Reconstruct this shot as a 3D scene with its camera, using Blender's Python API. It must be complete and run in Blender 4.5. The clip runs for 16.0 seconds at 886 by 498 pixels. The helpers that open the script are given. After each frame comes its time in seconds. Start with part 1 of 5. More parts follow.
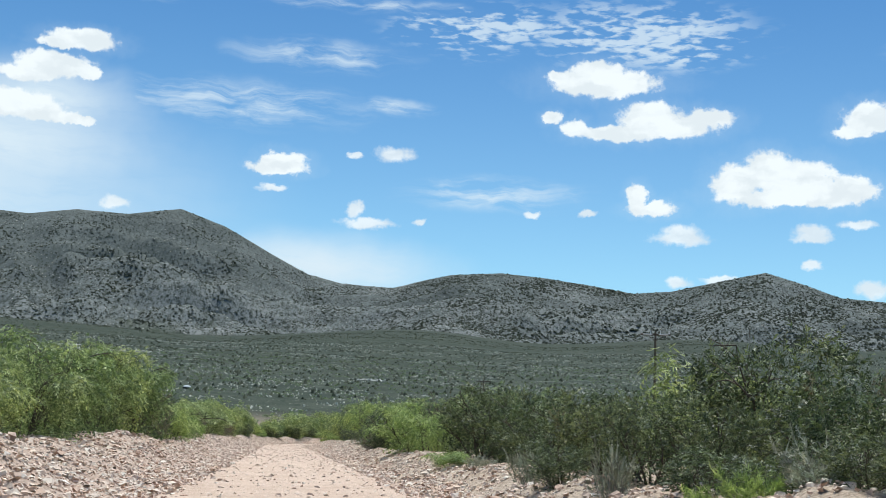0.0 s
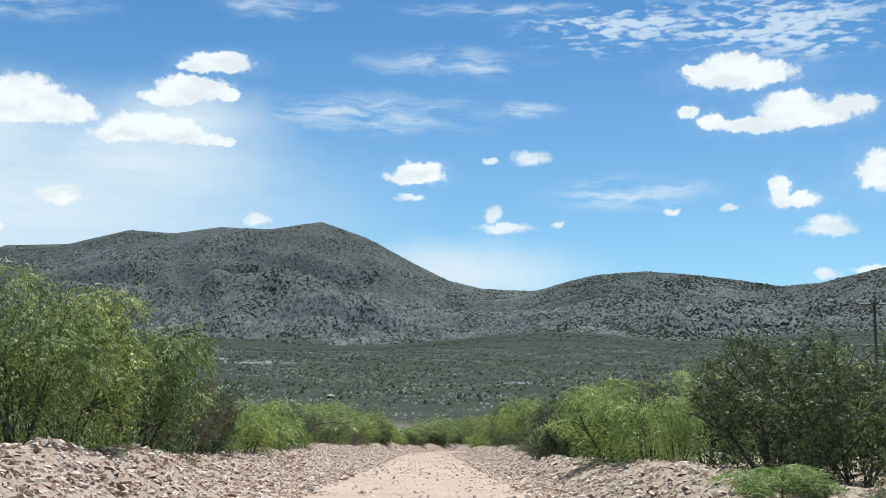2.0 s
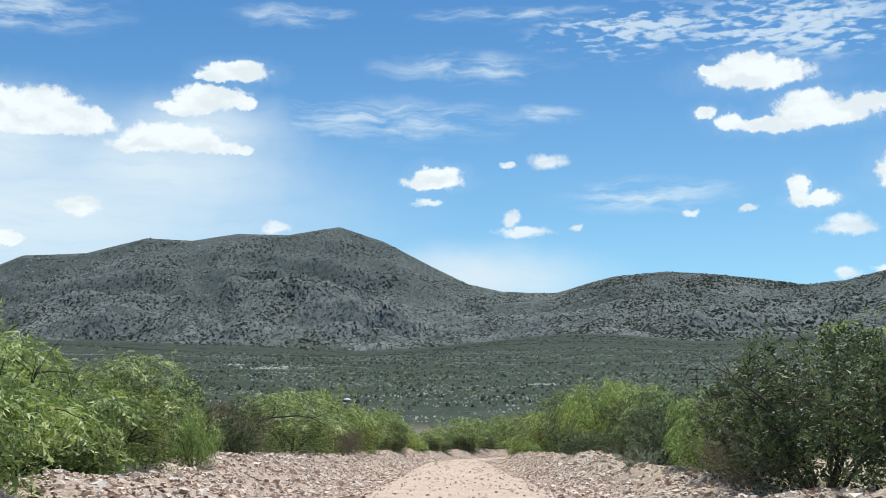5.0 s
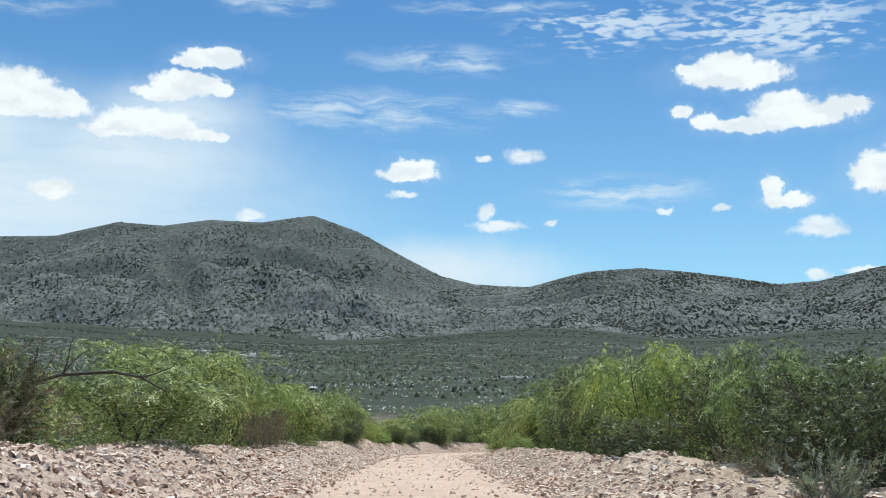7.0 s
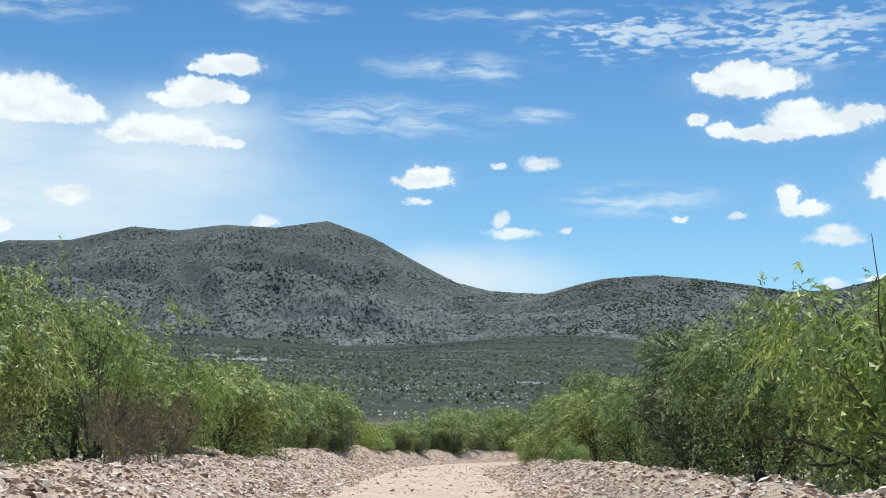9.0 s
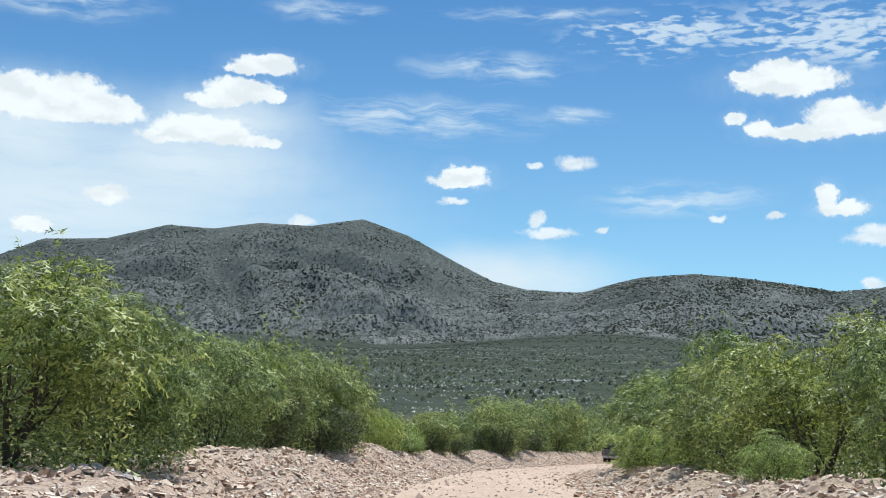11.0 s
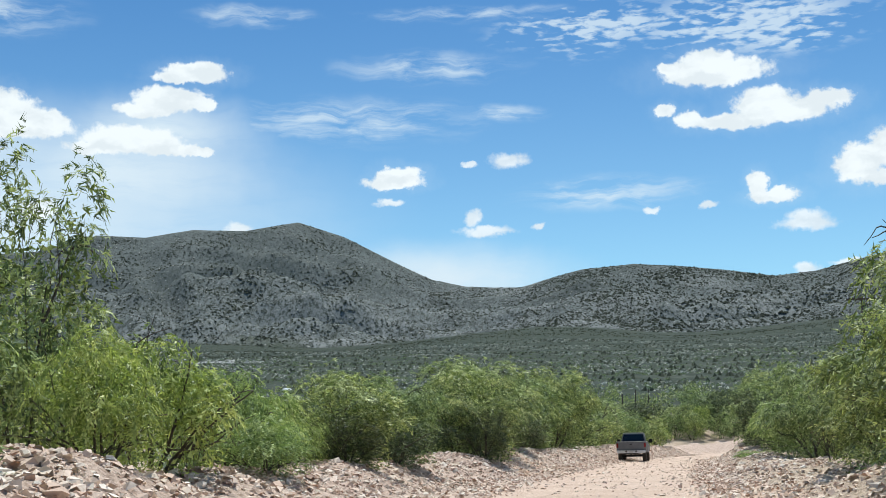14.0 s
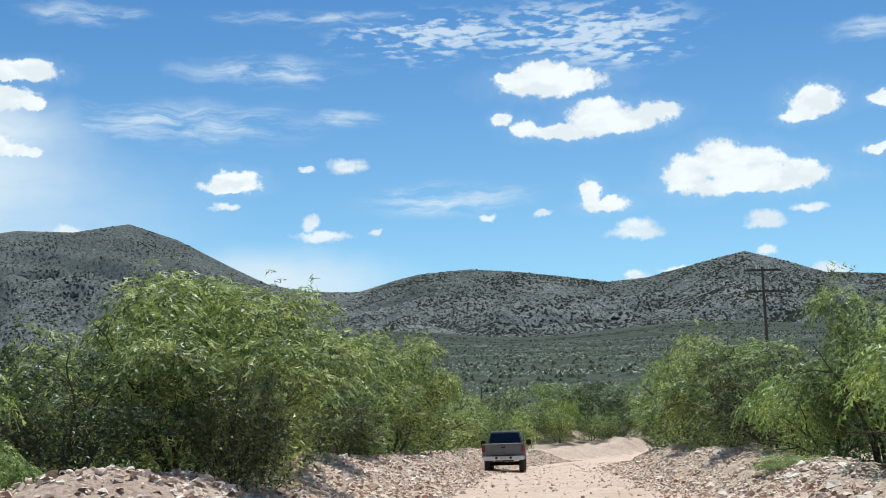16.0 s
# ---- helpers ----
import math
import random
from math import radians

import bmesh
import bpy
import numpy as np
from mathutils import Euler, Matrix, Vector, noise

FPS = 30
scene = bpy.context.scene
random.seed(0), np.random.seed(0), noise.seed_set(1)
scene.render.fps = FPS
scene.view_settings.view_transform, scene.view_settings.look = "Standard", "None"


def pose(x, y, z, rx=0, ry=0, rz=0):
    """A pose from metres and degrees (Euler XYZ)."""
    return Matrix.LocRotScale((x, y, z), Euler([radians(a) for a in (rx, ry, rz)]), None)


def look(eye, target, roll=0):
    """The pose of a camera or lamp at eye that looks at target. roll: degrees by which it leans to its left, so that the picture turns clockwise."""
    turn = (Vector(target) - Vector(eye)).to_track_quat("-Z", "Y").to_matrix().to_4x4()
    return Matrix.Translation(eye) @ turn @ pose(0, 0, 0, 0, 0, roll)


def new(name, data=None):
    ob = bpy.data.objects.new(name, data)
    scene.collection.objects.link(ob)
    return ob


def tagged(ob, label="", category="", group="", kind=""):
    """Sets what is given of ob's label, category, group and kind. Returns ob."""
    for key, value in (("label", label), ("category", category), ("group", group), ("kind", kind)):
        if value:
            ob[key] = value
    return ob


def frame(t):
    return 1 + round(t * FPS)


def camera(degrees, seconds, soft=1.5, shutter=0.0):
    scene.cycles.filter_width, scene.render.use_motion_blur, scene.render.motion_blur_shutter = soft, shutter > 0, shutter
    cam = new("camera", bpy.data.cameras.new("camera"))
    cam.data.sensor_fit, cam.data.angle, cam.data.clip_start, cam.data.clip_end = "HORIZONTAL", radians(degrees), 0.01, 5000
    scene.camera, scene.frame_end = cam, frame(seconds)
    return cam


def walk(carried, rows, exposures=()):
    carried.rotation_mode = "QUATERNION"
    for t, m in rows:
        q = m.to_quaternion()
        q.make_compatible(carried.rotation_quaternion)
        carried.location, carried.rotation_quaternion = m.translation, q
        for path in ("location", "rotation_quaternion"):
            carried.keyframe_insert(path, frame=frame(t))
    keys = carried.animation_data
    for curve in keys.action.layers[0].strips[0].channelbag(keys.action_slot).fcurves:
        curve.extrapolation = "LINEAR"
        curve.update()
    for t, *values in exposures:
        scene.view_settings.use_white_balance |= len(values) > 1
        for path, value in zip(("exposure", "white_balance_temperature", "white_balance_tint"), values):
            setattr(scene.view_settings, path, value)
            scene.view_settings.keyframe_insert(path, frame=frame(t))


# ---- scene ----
cam = camera(37.68, 16.0, soft=0.75)
PATH = [
    (0.0, (0.014, -0.002, 1.336), (6.252, 49.063, 8.668), 2.34),
    (0.5, (0.463, 5.948, 1.295), (4.914, 55.214, 8.575), 1.88),
    (1.0, (0.754, 11.827, 1.267), (3.861, 61.203, 8.502), 1.52),
    (1.5, (0.923, 17.855, 1.264), (2.816, 67.279, 8.592), 1.02),
    (2.0, (1.009, 24.051, 1.276), (1.889, 73.496, 8.653), 0.58),
    (2.5, (0.991, 29.865, 1.294), (1.152, 79.303, 8.768), 0.30),
    (3.0, (0.938, 35.618, 1.276), (0.530, 85.036, 8.870), -0.11),
    (3.5, (0.869, 41.369, 1.268), (0.155, 90.773, 8.931), -0.47),
    (6.0, (0.978, 71.321, 1.342), (1.899, 120.753, 8.804), 0.26),
    (6.5, (1.129, 76.729, 1.345), (2.219, 126.167, 8.738), 0.65),
    (7.0, (1.292, 82.376, 1.326), (2.455, 131.828, 8.612), 0.99),
    (7.5, (1.455, 88.208, 1.291), (2.570, 137.656, 8.615), 1.08),
    (8.0, (1.581, 93.793, 1.302), (2.631, 143.230, 8.713), 1.04),
    (8.5, (1.716, 99.613, 1.330), (2.574, 149.037, 8.850), 1.09),
    (9.0, (1.742, 105.424, 1.344), (2.330, 154.848, 8.889), 1.36),
    (9.5, (1.648, 111.357, 1.388), (1.896, 160.797, 8.849), 1.60),
    (12.0, (1.356, 147.085, 1.276), (0.096, 196.501, 8.792), 1.32),
    (12.5, (1.226, 154.188, 1.299), (0.208, 203.612, 8.803), 0.83),
    (13.0, (1.141, 161.348, 1.257), (0.675, 210.781, 8.756), 0.22),
    (13.5, (1.190, 168.525, 1.253), (1.578, 217.960, 8.739), -0.40),
    (14.0, (1.418, 175.795, 1.275), (3.027, 225.197, 8.813), -1.12),
    (14.5, (1.895, 183.142, 1.294), (4.911, 232.482, 8.807), -1.73),
    (15.0, (2.644, 190.462, 1.285), (7.339, 239.686, 8.699), -1.95),
    (15.5, (3.509, 197.598, 1.232), (9.691, 246.664, 8.598), -1.91),
    (16.0, (4.609, 204.597, 1.214), (12.445, 253.389, 8.827), -1.70),
]
walk(cam, [(t, look(eye, target, roll)) for t, eye, target, roll in PATH],
     exposures=[(0.0, 0.05, 6260, 7), (16.0, 0.05, 6260, 7)])

# ---------------------------------------------------------------- sky, clouds and sun
SUN_EL, SUN_AZ = 71.0, 20.0          # azimuth clockwise from +y

world = bpy.data.worlds.new("sky")
scene.world = world
world.use_nodes = True
wt = world.node_tree
wt.nodes.clear()


def wn(kind, **props):
    n = wt.nodes.new(kind)
    for k, v in props.items():
        setattr(n, k, v)
    return n


def feed(node, index, value):
    if isinstance(value, (int, float, tuple)):
        node.inputs[index].default_value = value
    else:
        wt.links.new(value, node.inputs[index])


def wmath(op, a, b=0.0, c=0.0, clamp=False):
    n = wn("ShaderNodeMath", operation=op, use_clamp=clamp)
    feed(n, 0, a), feed(n, 1, b), feed(n, 2, c)
    return n.outputs[0]


def wstep(value, low, high):
    n = wn("ShaderNodeMapRange", interpolation_type="SMOOTHSTEP")
    feed(n, 0, value), feed(n, 1, low), feed(n, 2, high)
    return n.outputs[0]


def wnoise(vector, scale, detail, rough, stretch=None, shift=(0, 0, 0), distort=0.0):
    if stretch:
        m = wn("ShaderNodeMapping")
        feed(m, 0, vector), feed(m, 1, shift), feed(m, 3, stretch)
        vector = m.outputs[0]
    n = wn("ShaderNodeTexNoise")
    feed(n, "Vector", vector), feed(n, "Scale", scale), feed(n, "Detail", detail)
    feed(n, "Roughness", rough), feed(n, "Distortion", distort)
    return n


def wellipse(vector, blob):
    az, el, rx, ry = blob
    m = wn("ShaderNodeMapping")
    feed(m, 0, vector), feed(m, 1, (-az / rx, -el / ry, 0)), feed(m, 3, (1 / rx, 1 / ry, 1))
    d = wn("ShaderNodeVectorMath", operation="LENGTH")
    wt.links.new(m.outputs[0], d.inputs[0])
    return d.outputs["Value"]


def nearest(vector, blobs):
    out = None
    for b in blobs:
        d = wellipse(vector, b)
        out = d if out is None else wmath("SMOOTH_MIN", out, d, 0.25)
    return out


sky = wn("ShaderNodeTexSky", sky_type="NISHITA", sun_disc=False, sun_elevation=radians(SUN_EL),
         sun_rotation=radians(SUN_AZ), altitude=1200, air_density=1.0, dust_density=1.2, ozone_density=2.0)
way = wn("ShaderNodeSeparateXYZ")
wt.links.new(wn("ShaderNodeTexCoord").outputs["Generated"], way.inputs[0])
azimuth = wmath("MULTIPLY", wmath("ARCTAN2", way.outputs[0], way.outputs[1]), 57.29578)
elevation = wmath("MULTIPLY", wmath("ARCSINE", way.outputs[2]), 57.29578)
plain = wn("ShaderNodeCombineXYZ")
feed(plain, 0, azimuth), feed(plain, 1, elevation)
plane = plain.outputs[0]

# billows push the cloud outlines about
billow = wnoise(plane, 1.1, 5, 0.62)
push = wn("ShaderNodeVectorMath", operation="MULTIPLY_ADD")
feed(push, 0, billow.outputs["Color"]), feed(push, 1, (1.0, 0.75, 0)), feed(push, 2, plane)
back = wn("ShaderNodeVectorMath", operation="SUBTRACT")
feed(back, 0, push.outputs[0]), feed(back, 1, (0.5, 0.375, 0))
billowed = back.outputs[0]

CUMULUS, SMALL = [], []
for bank in (
    [(14.25, 15.87, 2.71, 0.68), (13.98, 16.35, 1.40, 0.58), (12.46, 16.09, 0.97, 0.29)],
    [(16.29, 14.36, 1.50, 0.82), (17.17, 13.92, 2.18, 0.53), (14.80, 13.67, 1.93, 0.39), (12.98, 13.89, 0.68, 0.44), (18.77, 14.31, 1.40, 0.48)],
    [(11.88, 14.36, 0.53, 0.31)],
    [(21.46, 12.03, 1.26, 0.92), (20.14, 11.56, 1.16, 0.97), (23.01, 11.60, 1.50, 0.92), (24.76, 11.19, 1.35, 0.63), (22.65, 10.94, 3.39, 0.44)],
    [(15.81, 10.93, 0.53, 0.58), (16.41, 10.44, 1.16, 0.34)],
    [(-0.04, 11.86, 1.16, 0.51), (-0.33, 11.59, 1.40, 0.31)],
    [(25.71, 14.24, 1.26, 0.68), (25.05, 13.65, 0.92, 0.34)],
):
    CUMULUS += bank
for bank in (
    [(4.93, 12.49, 1.02, 0.39)],
    [(3.11, 12.37, 0.44, 0.15)],
    [(-0.48, 10.79, 0.77, 0.19)],
    [(3.29, 9.97, 0.44, 0.34), (3.77, 9.40, 1.33, 0.27)],
    [(6.08, 9.58, 0.34, 0.19)],
    [(17.73, 9.43, 0.97, 0.41), (17.74, 9.11, 1.40, 0.34)],
    [(23.29, 9.44, 0.82, 0.41), (23.36, 9.20, 1.02, 0.24)],
    [(25.21, 9.76, 0.87, 0.22)],
    [(23.29, 8.10, 0.44, 0.24)],
    [(11.12, 10.14, 0.39, 0.19)],
    [(13.63, 10.20, 0.48, 0.17)],
    [(-7.16, 9.56, 0.63, 0.29)],
    [(17.64, 7.22, 0.60, 0.29), (19.45, 7.42, 0.92, 0.17)],
    [(25.76, 7.01, 0.87, 0.39)],
):
    SMALL += bank
for bank in (
    [(-9.09, 16.32, 1.60, 0.46), (-10.07, 16.03, 1.09, 0.24)],
    [(-10.27, 15.15, 1.79, 0.63), (-11.23, 14.67, 1.45, 0.39), (-8.90, 14.95, 0.73, 0.29)],
    [(-11.85, 13.35, 2.42, 0.68), (-13.33, 13.00, 1.45, 0.39), (-10.17, 12.98, 1.21, 0.34)],
    [(-8.88, 12.88, 0.77, 0.19)],
    [(-15.65, 10.27, 1.16, 0.41)],
    [(-17.58, 14.38, 1.98, 0.92), (-15.66, 13.92, 1.45, 0.63), (-19.67, 14.19, 1.93, 1.06), (-17.79, 13.65, 3.63, 0.48)],
    [(-18.76, 8.80, 1.02, 0.36)],
    [(28.11, 11.98, 0.63, 0.27)],
    [(28.57, 14.05, 0.73, 0.29)],
):
    CUMULUS += bank
depth = nearest(billowed, CUMULUS)
wisp = wnoise(plane, 2.0, 6, 0.58)
ragged = wmath("MULTIPLY", wmath("SUBTRACT", wisp.outputs[0], 0.5), 0.85)
frayed = wmath("ADD", depth, ragged)
cumulus = wmath("SUBTRACT", 1.0, wstep(frayed, 0.72, 1.06))
fringe = wmath("MULTIPLY", wmath("SUBTRACT", 1.0, wstep(frayed, 0.8, 1.9)), 0.10)
# the little ones are thin and soft
little = wmath("ADD", nearest(billowed, SMALL), ragged)
small = wmath("MULTIPLY", wmath("SUBTRACT", 1.0, wstep(little, 0.45, 1.15)), 0.84)
# thin ice cloud: combed streaks, ripples and a milky veil
CIRRUS = [(1.4, 16.6, 4.2, 0.75), (-2.3, 14.3, 6.2, 1.1), (9.3, 10.9, 4.2, 0.8), (4.8, 14.6, 2.2, 0.4),
          (-18.4, 18.3, 4.4, 1.0), (3.3, 18.9, 5.0, 0.4), (-6.6, 18.8, 3.0, 0.5), (28.0, 17.0, 2.0, 0.5)]
MACKEREL = [(8.8, 18.1, 4.6, 1.2), (15.6, 17.9, 5.8, 1.6), (17.6, 17.3, 3.4, 0.9)]
VEIL = [(-18.5, 9.8, 12.5, 3.7), (-12.5, 11.8, 6.0, 2.4), (-10.6, 13.6, 3.6, 1.5), (1.5, 7.4, 5.0, 1.3), (-19.5, 12.6, 5.5, 2.2)]
warp = wnoise(plane, 0.5, 3, 0.5)
slid = wn("ShaderNodeVectorMath", operation="MULTIPLY_ADD")
feed(slid, 0, warp.outputs["Color"]), feed(slid, 1, (2.4, 0.9, 0)), feed(slid, 2, plane)
soft = wn("ShaderNodeVectorMath", operation="SUBTRACT")
feed(soft, 0, slid.outputs[0]), feed(soft, 1, (1.2, 0.45, 0))
combed = wnoise(soft.outputs[0], 1.0, 6, 0.6, stretch=(0.30, 1.9, 1))
streaks = wmath("MULTIPLY", wmath("SUBTRACT", 1.0, wstep(nearest(soft.outputs[0], CIRRUS), 0.2, 1.25)),
                wstep(combed.outputs[0], 0.36, 0.74))
comb = wn("ShaderNodeMapping")
feed(comb, 0, plane), feed(comb, 2, (0, 0, radians(-8))), feed(comb, 3, (0.95, 3.1, 1))
ripple = wnoise(comb.outputs[0], 1.25, 3, 0.5, distort=0.25)
bank = wnoise(plane, 1.0, 3, 0.5, stretch=(0.22, 0.75, 1), shift=(4, 8, 0))
ripples = wmath("MULTIPLY", wmath("SUBTRACT", 1.0, wstep(nearest(soft.outputs[0], MACKEREL), 0.35, 1.25)),
                wstep(wmath("ADD", ripple.outputs[0], wmath("MULTIPLY", wmath("SUBTRACT", bank.outputs[0], 0.5), 0.9)), 0.44, 0.66))
veil = wmath("MULTIPLY", wmath("SUBTRACT", 1.0, wstep(nearest(soft.outputs[0], VEIL), 0.05, 1.65)),
             wstep(combed.outputs[0], -0.55, 0.62))
# far from the view the same weather goes on: scattered puffs
away = wstep(wmath("ABSOLUTE", azimuth), 32.0, 40.0)
high = wstep(elevation, 20.5, 26.0)
elsewhere = wmath("MAXIMUM", away, high)
loose = wnoise(wn("ShaderNodeTexCoord").outputs["Generated"], 5.0, 6, 0.6)
puffs = wmath("MULTIPLY", wmath("MULTIPLY", wstep(loose.outputs[0], 0.56, 0.68), elsewhere), wstep(elevation, 0.0, 5.0))
thin = wmath("MAXIMUM", wmath("MAXIMUM", wmath("MULTIPLY", streaks, 0.78), fringe), wmath("MAXIMUM", wmath("MULTIPLY", ripples, 0.72), wmath("MULTIPLY", veil, 0.95)))
thick = wmath("MAXIMUM", wmath("MAXIMUM", cumulus, small), puffs)

tint = wn("ShaderNodeMix", data_type="RGBA", blend_type="MULTIPLY")
lift = wn("ShaderNodeMix", data_type="RGBA")
feed(lift, 0, wstep(elevation, 3.0, 24.0)), feed(lift, 6, (0.90, 1.17, 1.15, 1)), feed(lift, 7, (0.42, 0.76, 0.98, 1))
feed(tint, 0, 1.0), feed(tint, 6, sky.outputs[0]), feed(tint, 7, lift.outputs[2])
thinned = wn("ShaderNodeMix", data_type="RGBA")
feed(thinned, 0, thin), feed(thinned, 6, tint.outputs[2]), feed(thinned, 7, (6.4, 7.3, 7.9, 1))
fold = wnoise(billowed, 0.7, 3, 0.5, stretch=(0.8, 1.7, 1), shift=(3, 9, 0))
shade = wmath("SUBTRACT", 1.0, wstep(fold.outputs[0], 0.36, 0.60))
body = wn("ShaderNodeMix", data_type="RGBA")
feed(body, 0, shade), feed(body, 6, (8.05, 8.4, 8.5, 1)), feed(body, 7, (6.9, 7.35, 7.6, 1))
clouded = wn("ShaderNodeMix", data_type="RGBA")
feed(clouded, 0, thick), feed(clouded, 6, thinned.outputs[2]), feed(clouded, 7, body.outputs[2])
backg = wn("ShaderNodeBackground")
feed(backg, 0, clouded.outputs[2]), feed(backg, 1, 0.113)
wt.links.new(backg.outputs[0], wn("ShaderNodeOutputWorld").inputs[0])

sun = new("sun", bpy.data.lights.new("sun", "SUN"))
sun.data.energy, sun.data.angle, sun.data.color = 4.8, radians(0.53), (0.975, 0.96, 0.885)
sun.matrix_world = look((0, 0, 0), (-math.sin(radians(SUN_AZ)) * math.cos(radians(SUN_EL)),
                                    -math.cos(radians(SUN_AZ)) * math.cos(radians(SUN_EL)), -math.sin(radians(SUN_EL))))

# ---------------------------------------------------------------- materials


class Mat:
    """A node material with a Principled surface and short ways to add to it."""

    def __init__(self, name, rough=0.9, metal=0.0, spec=0.3):
        self.m = bpy.data.materials.new(name)
        self.m.use_nodes = True
        self.t = self.m.node_tree
        self.b = self.t.nodes["Principled BSDF"]
        self.b.inputs["Roughness"].default_value = rough
        self.b.inputs["Metallic"].default_value = metal
        self.b.inputs["Specular IOR Level"].default_value = spec
        self.pos = self.t.nodes.new("ShaderNodeTexCoord").outputs["Object"]

    def node(self, kind, **props):
        n = self.t.nodes.new(kind)
        for k, v in props.items():
            setattr(n, k, v)
        return n

    def put(self, node, index, value):
        if isinstance(value, (int, float, tuple)):
            node.inputs[index].default_value = value
        else:
            self.t.links.new(value, node.inputs[index])

    def noise(self, scale, detail=4, rough=0.55, stretch=None):
        v = self.pos
        if stretch:
            mp = self.node("ShaderNodeMapping")
            self.put(mp, 0, v), self.put(mp, 3, stretch)
            v = mp.outputs[0]
        n = self.node("ShaderNodeTexNoise")
        self.put(n, "Vector", v), self.put(n, "Scale", scale), self.put(n, "Detail", detail), self.put(n, "Roughness", rough)
        return n.outputs[0]

    def ramp(self, value, *stops):
        n = self.node("ShaderNodeValToRGB")
        e = n.color_ramp.elements
        e[0].position, e[1].position = stops[0][0], stops[-1][0]
        e[0].color, e[1].color = (*stops[0][1], 1), (*stops[-1][1], 1)
        for p, c in stops[1:-1]:
            e.new(p).color = (*c, 1)
        self.put(n, 0, value)
        return n.outputs[0]

    def mix(self, fac, a, b, blend="MIX"):
        n = self.node("ShaderNodeMix", data_type="RGBA", blend_type=blend)
        self.put(n, 0, fac)
        self.put(n, 6, (*a, 1) if isinstance(a, tuple) else a), self.put(n, 7, (*b, 1) if isinstance(b, tuple) else b)
        return n.outputs[2]

    def step(self, value, low, high):
        n = self.node("ShaderNodeMapRange", interpolation_type="SMOOTHSTEP")
        self.put(n, 0, value), self.put(n, 1, low), self.put(n, 2, high)
        return n.outputs[0]

    def color(self, c):
        self.put(self.b, "Base Color", (*c, 1) if isinstance(c, tuple) else c)
        return self

    def bump(self, height, strength, distance):
        n = self.node("ShaderNodeBump")
        self.put(n, "Height", height), self.put(n, "Strength", strength), self.put(n, "Distance", distance)
        self.t.links.new(n.outputs[0], self.b.inputs["Normal"])
        return self

    def island(self):
        return self.node("ShaderNodeNewGeometry").outputs["Random Per Island"]

    def random(self):
        return self.node("ShaderNodeObjectInfo").outputs["Random"]


def mat_dirt():
    m = Mat("pink_dirt", 0.95, spec=0.15)
    a = m.ramp(m.noise(0.35, 6, 0.65), (0.3, (0.52, 0.37, 0.28)), (0.7, (0.67, 0.51, 0.405)))
    c = m.mix(m.step(m.noise(1.2, 5, 0.7, (6, 0.5, 1)), 0.5, 0.72), a, (0.71, 0.555, 0.45))
    c = m.mix(m.step(m.noise(7, 5, 0.75), 0.52, 0.66), c, (0.49, 0.355, 0.275))
    c = m.mix(m.step(m.noise(38, 2, 0.6), 0.64, 0.76), c, (0.40, 0.30, 0.24))
    return m.color(c).bump(m.noise(9, 6, 0.75), 0.8, 0.07).m


def mat_soil():
    m = Mat("scrub_soil", 0.95, spec=0.15)
    a = m.ramp(m.noise(0.25, 6, 0.6), (0.3, (0.33, 0.25, 0.18)), (0.7, (0.50, 0.39, 0.30)))
    c = m.mix(m.step(m.noise(5, 5, 0.7), 0.52, 0.7), a, (0.22, 0.19, 0.11))
    far = m.node("ShaderNodeVectorMath", operation="LENGTH")
    m.put(far, 0, m.pos)
    scrub = m.ramp(m.noise(0.03, 8, 0.74), (0.32, (0.024, 0.033, 0.021)), (0.5, (0.041, 0.051, 0.034)), (0.68, (0.075, 0.083, 0.060)))
    scrub = m.mix(m.step(m.noise(0.30, 3, 0.8, (1, 0.25, 1)), 0.60, 0.70), scrub, (0.17, 0.17, 0.13))
    scrub = m.mix(m.step(m.noise(0.22, 3, 0.8, (1, 0.25, 1)), 0.46, 0.36), scrub, (0.026, 0.035, 0.022))
    c = m.mix(m.step(far.outputs["Value"], 330.0, 520.0), c, scrub)
    return m.color(c).bump(m.noise(6, 6, 0.7), 0.6, 0.08).m


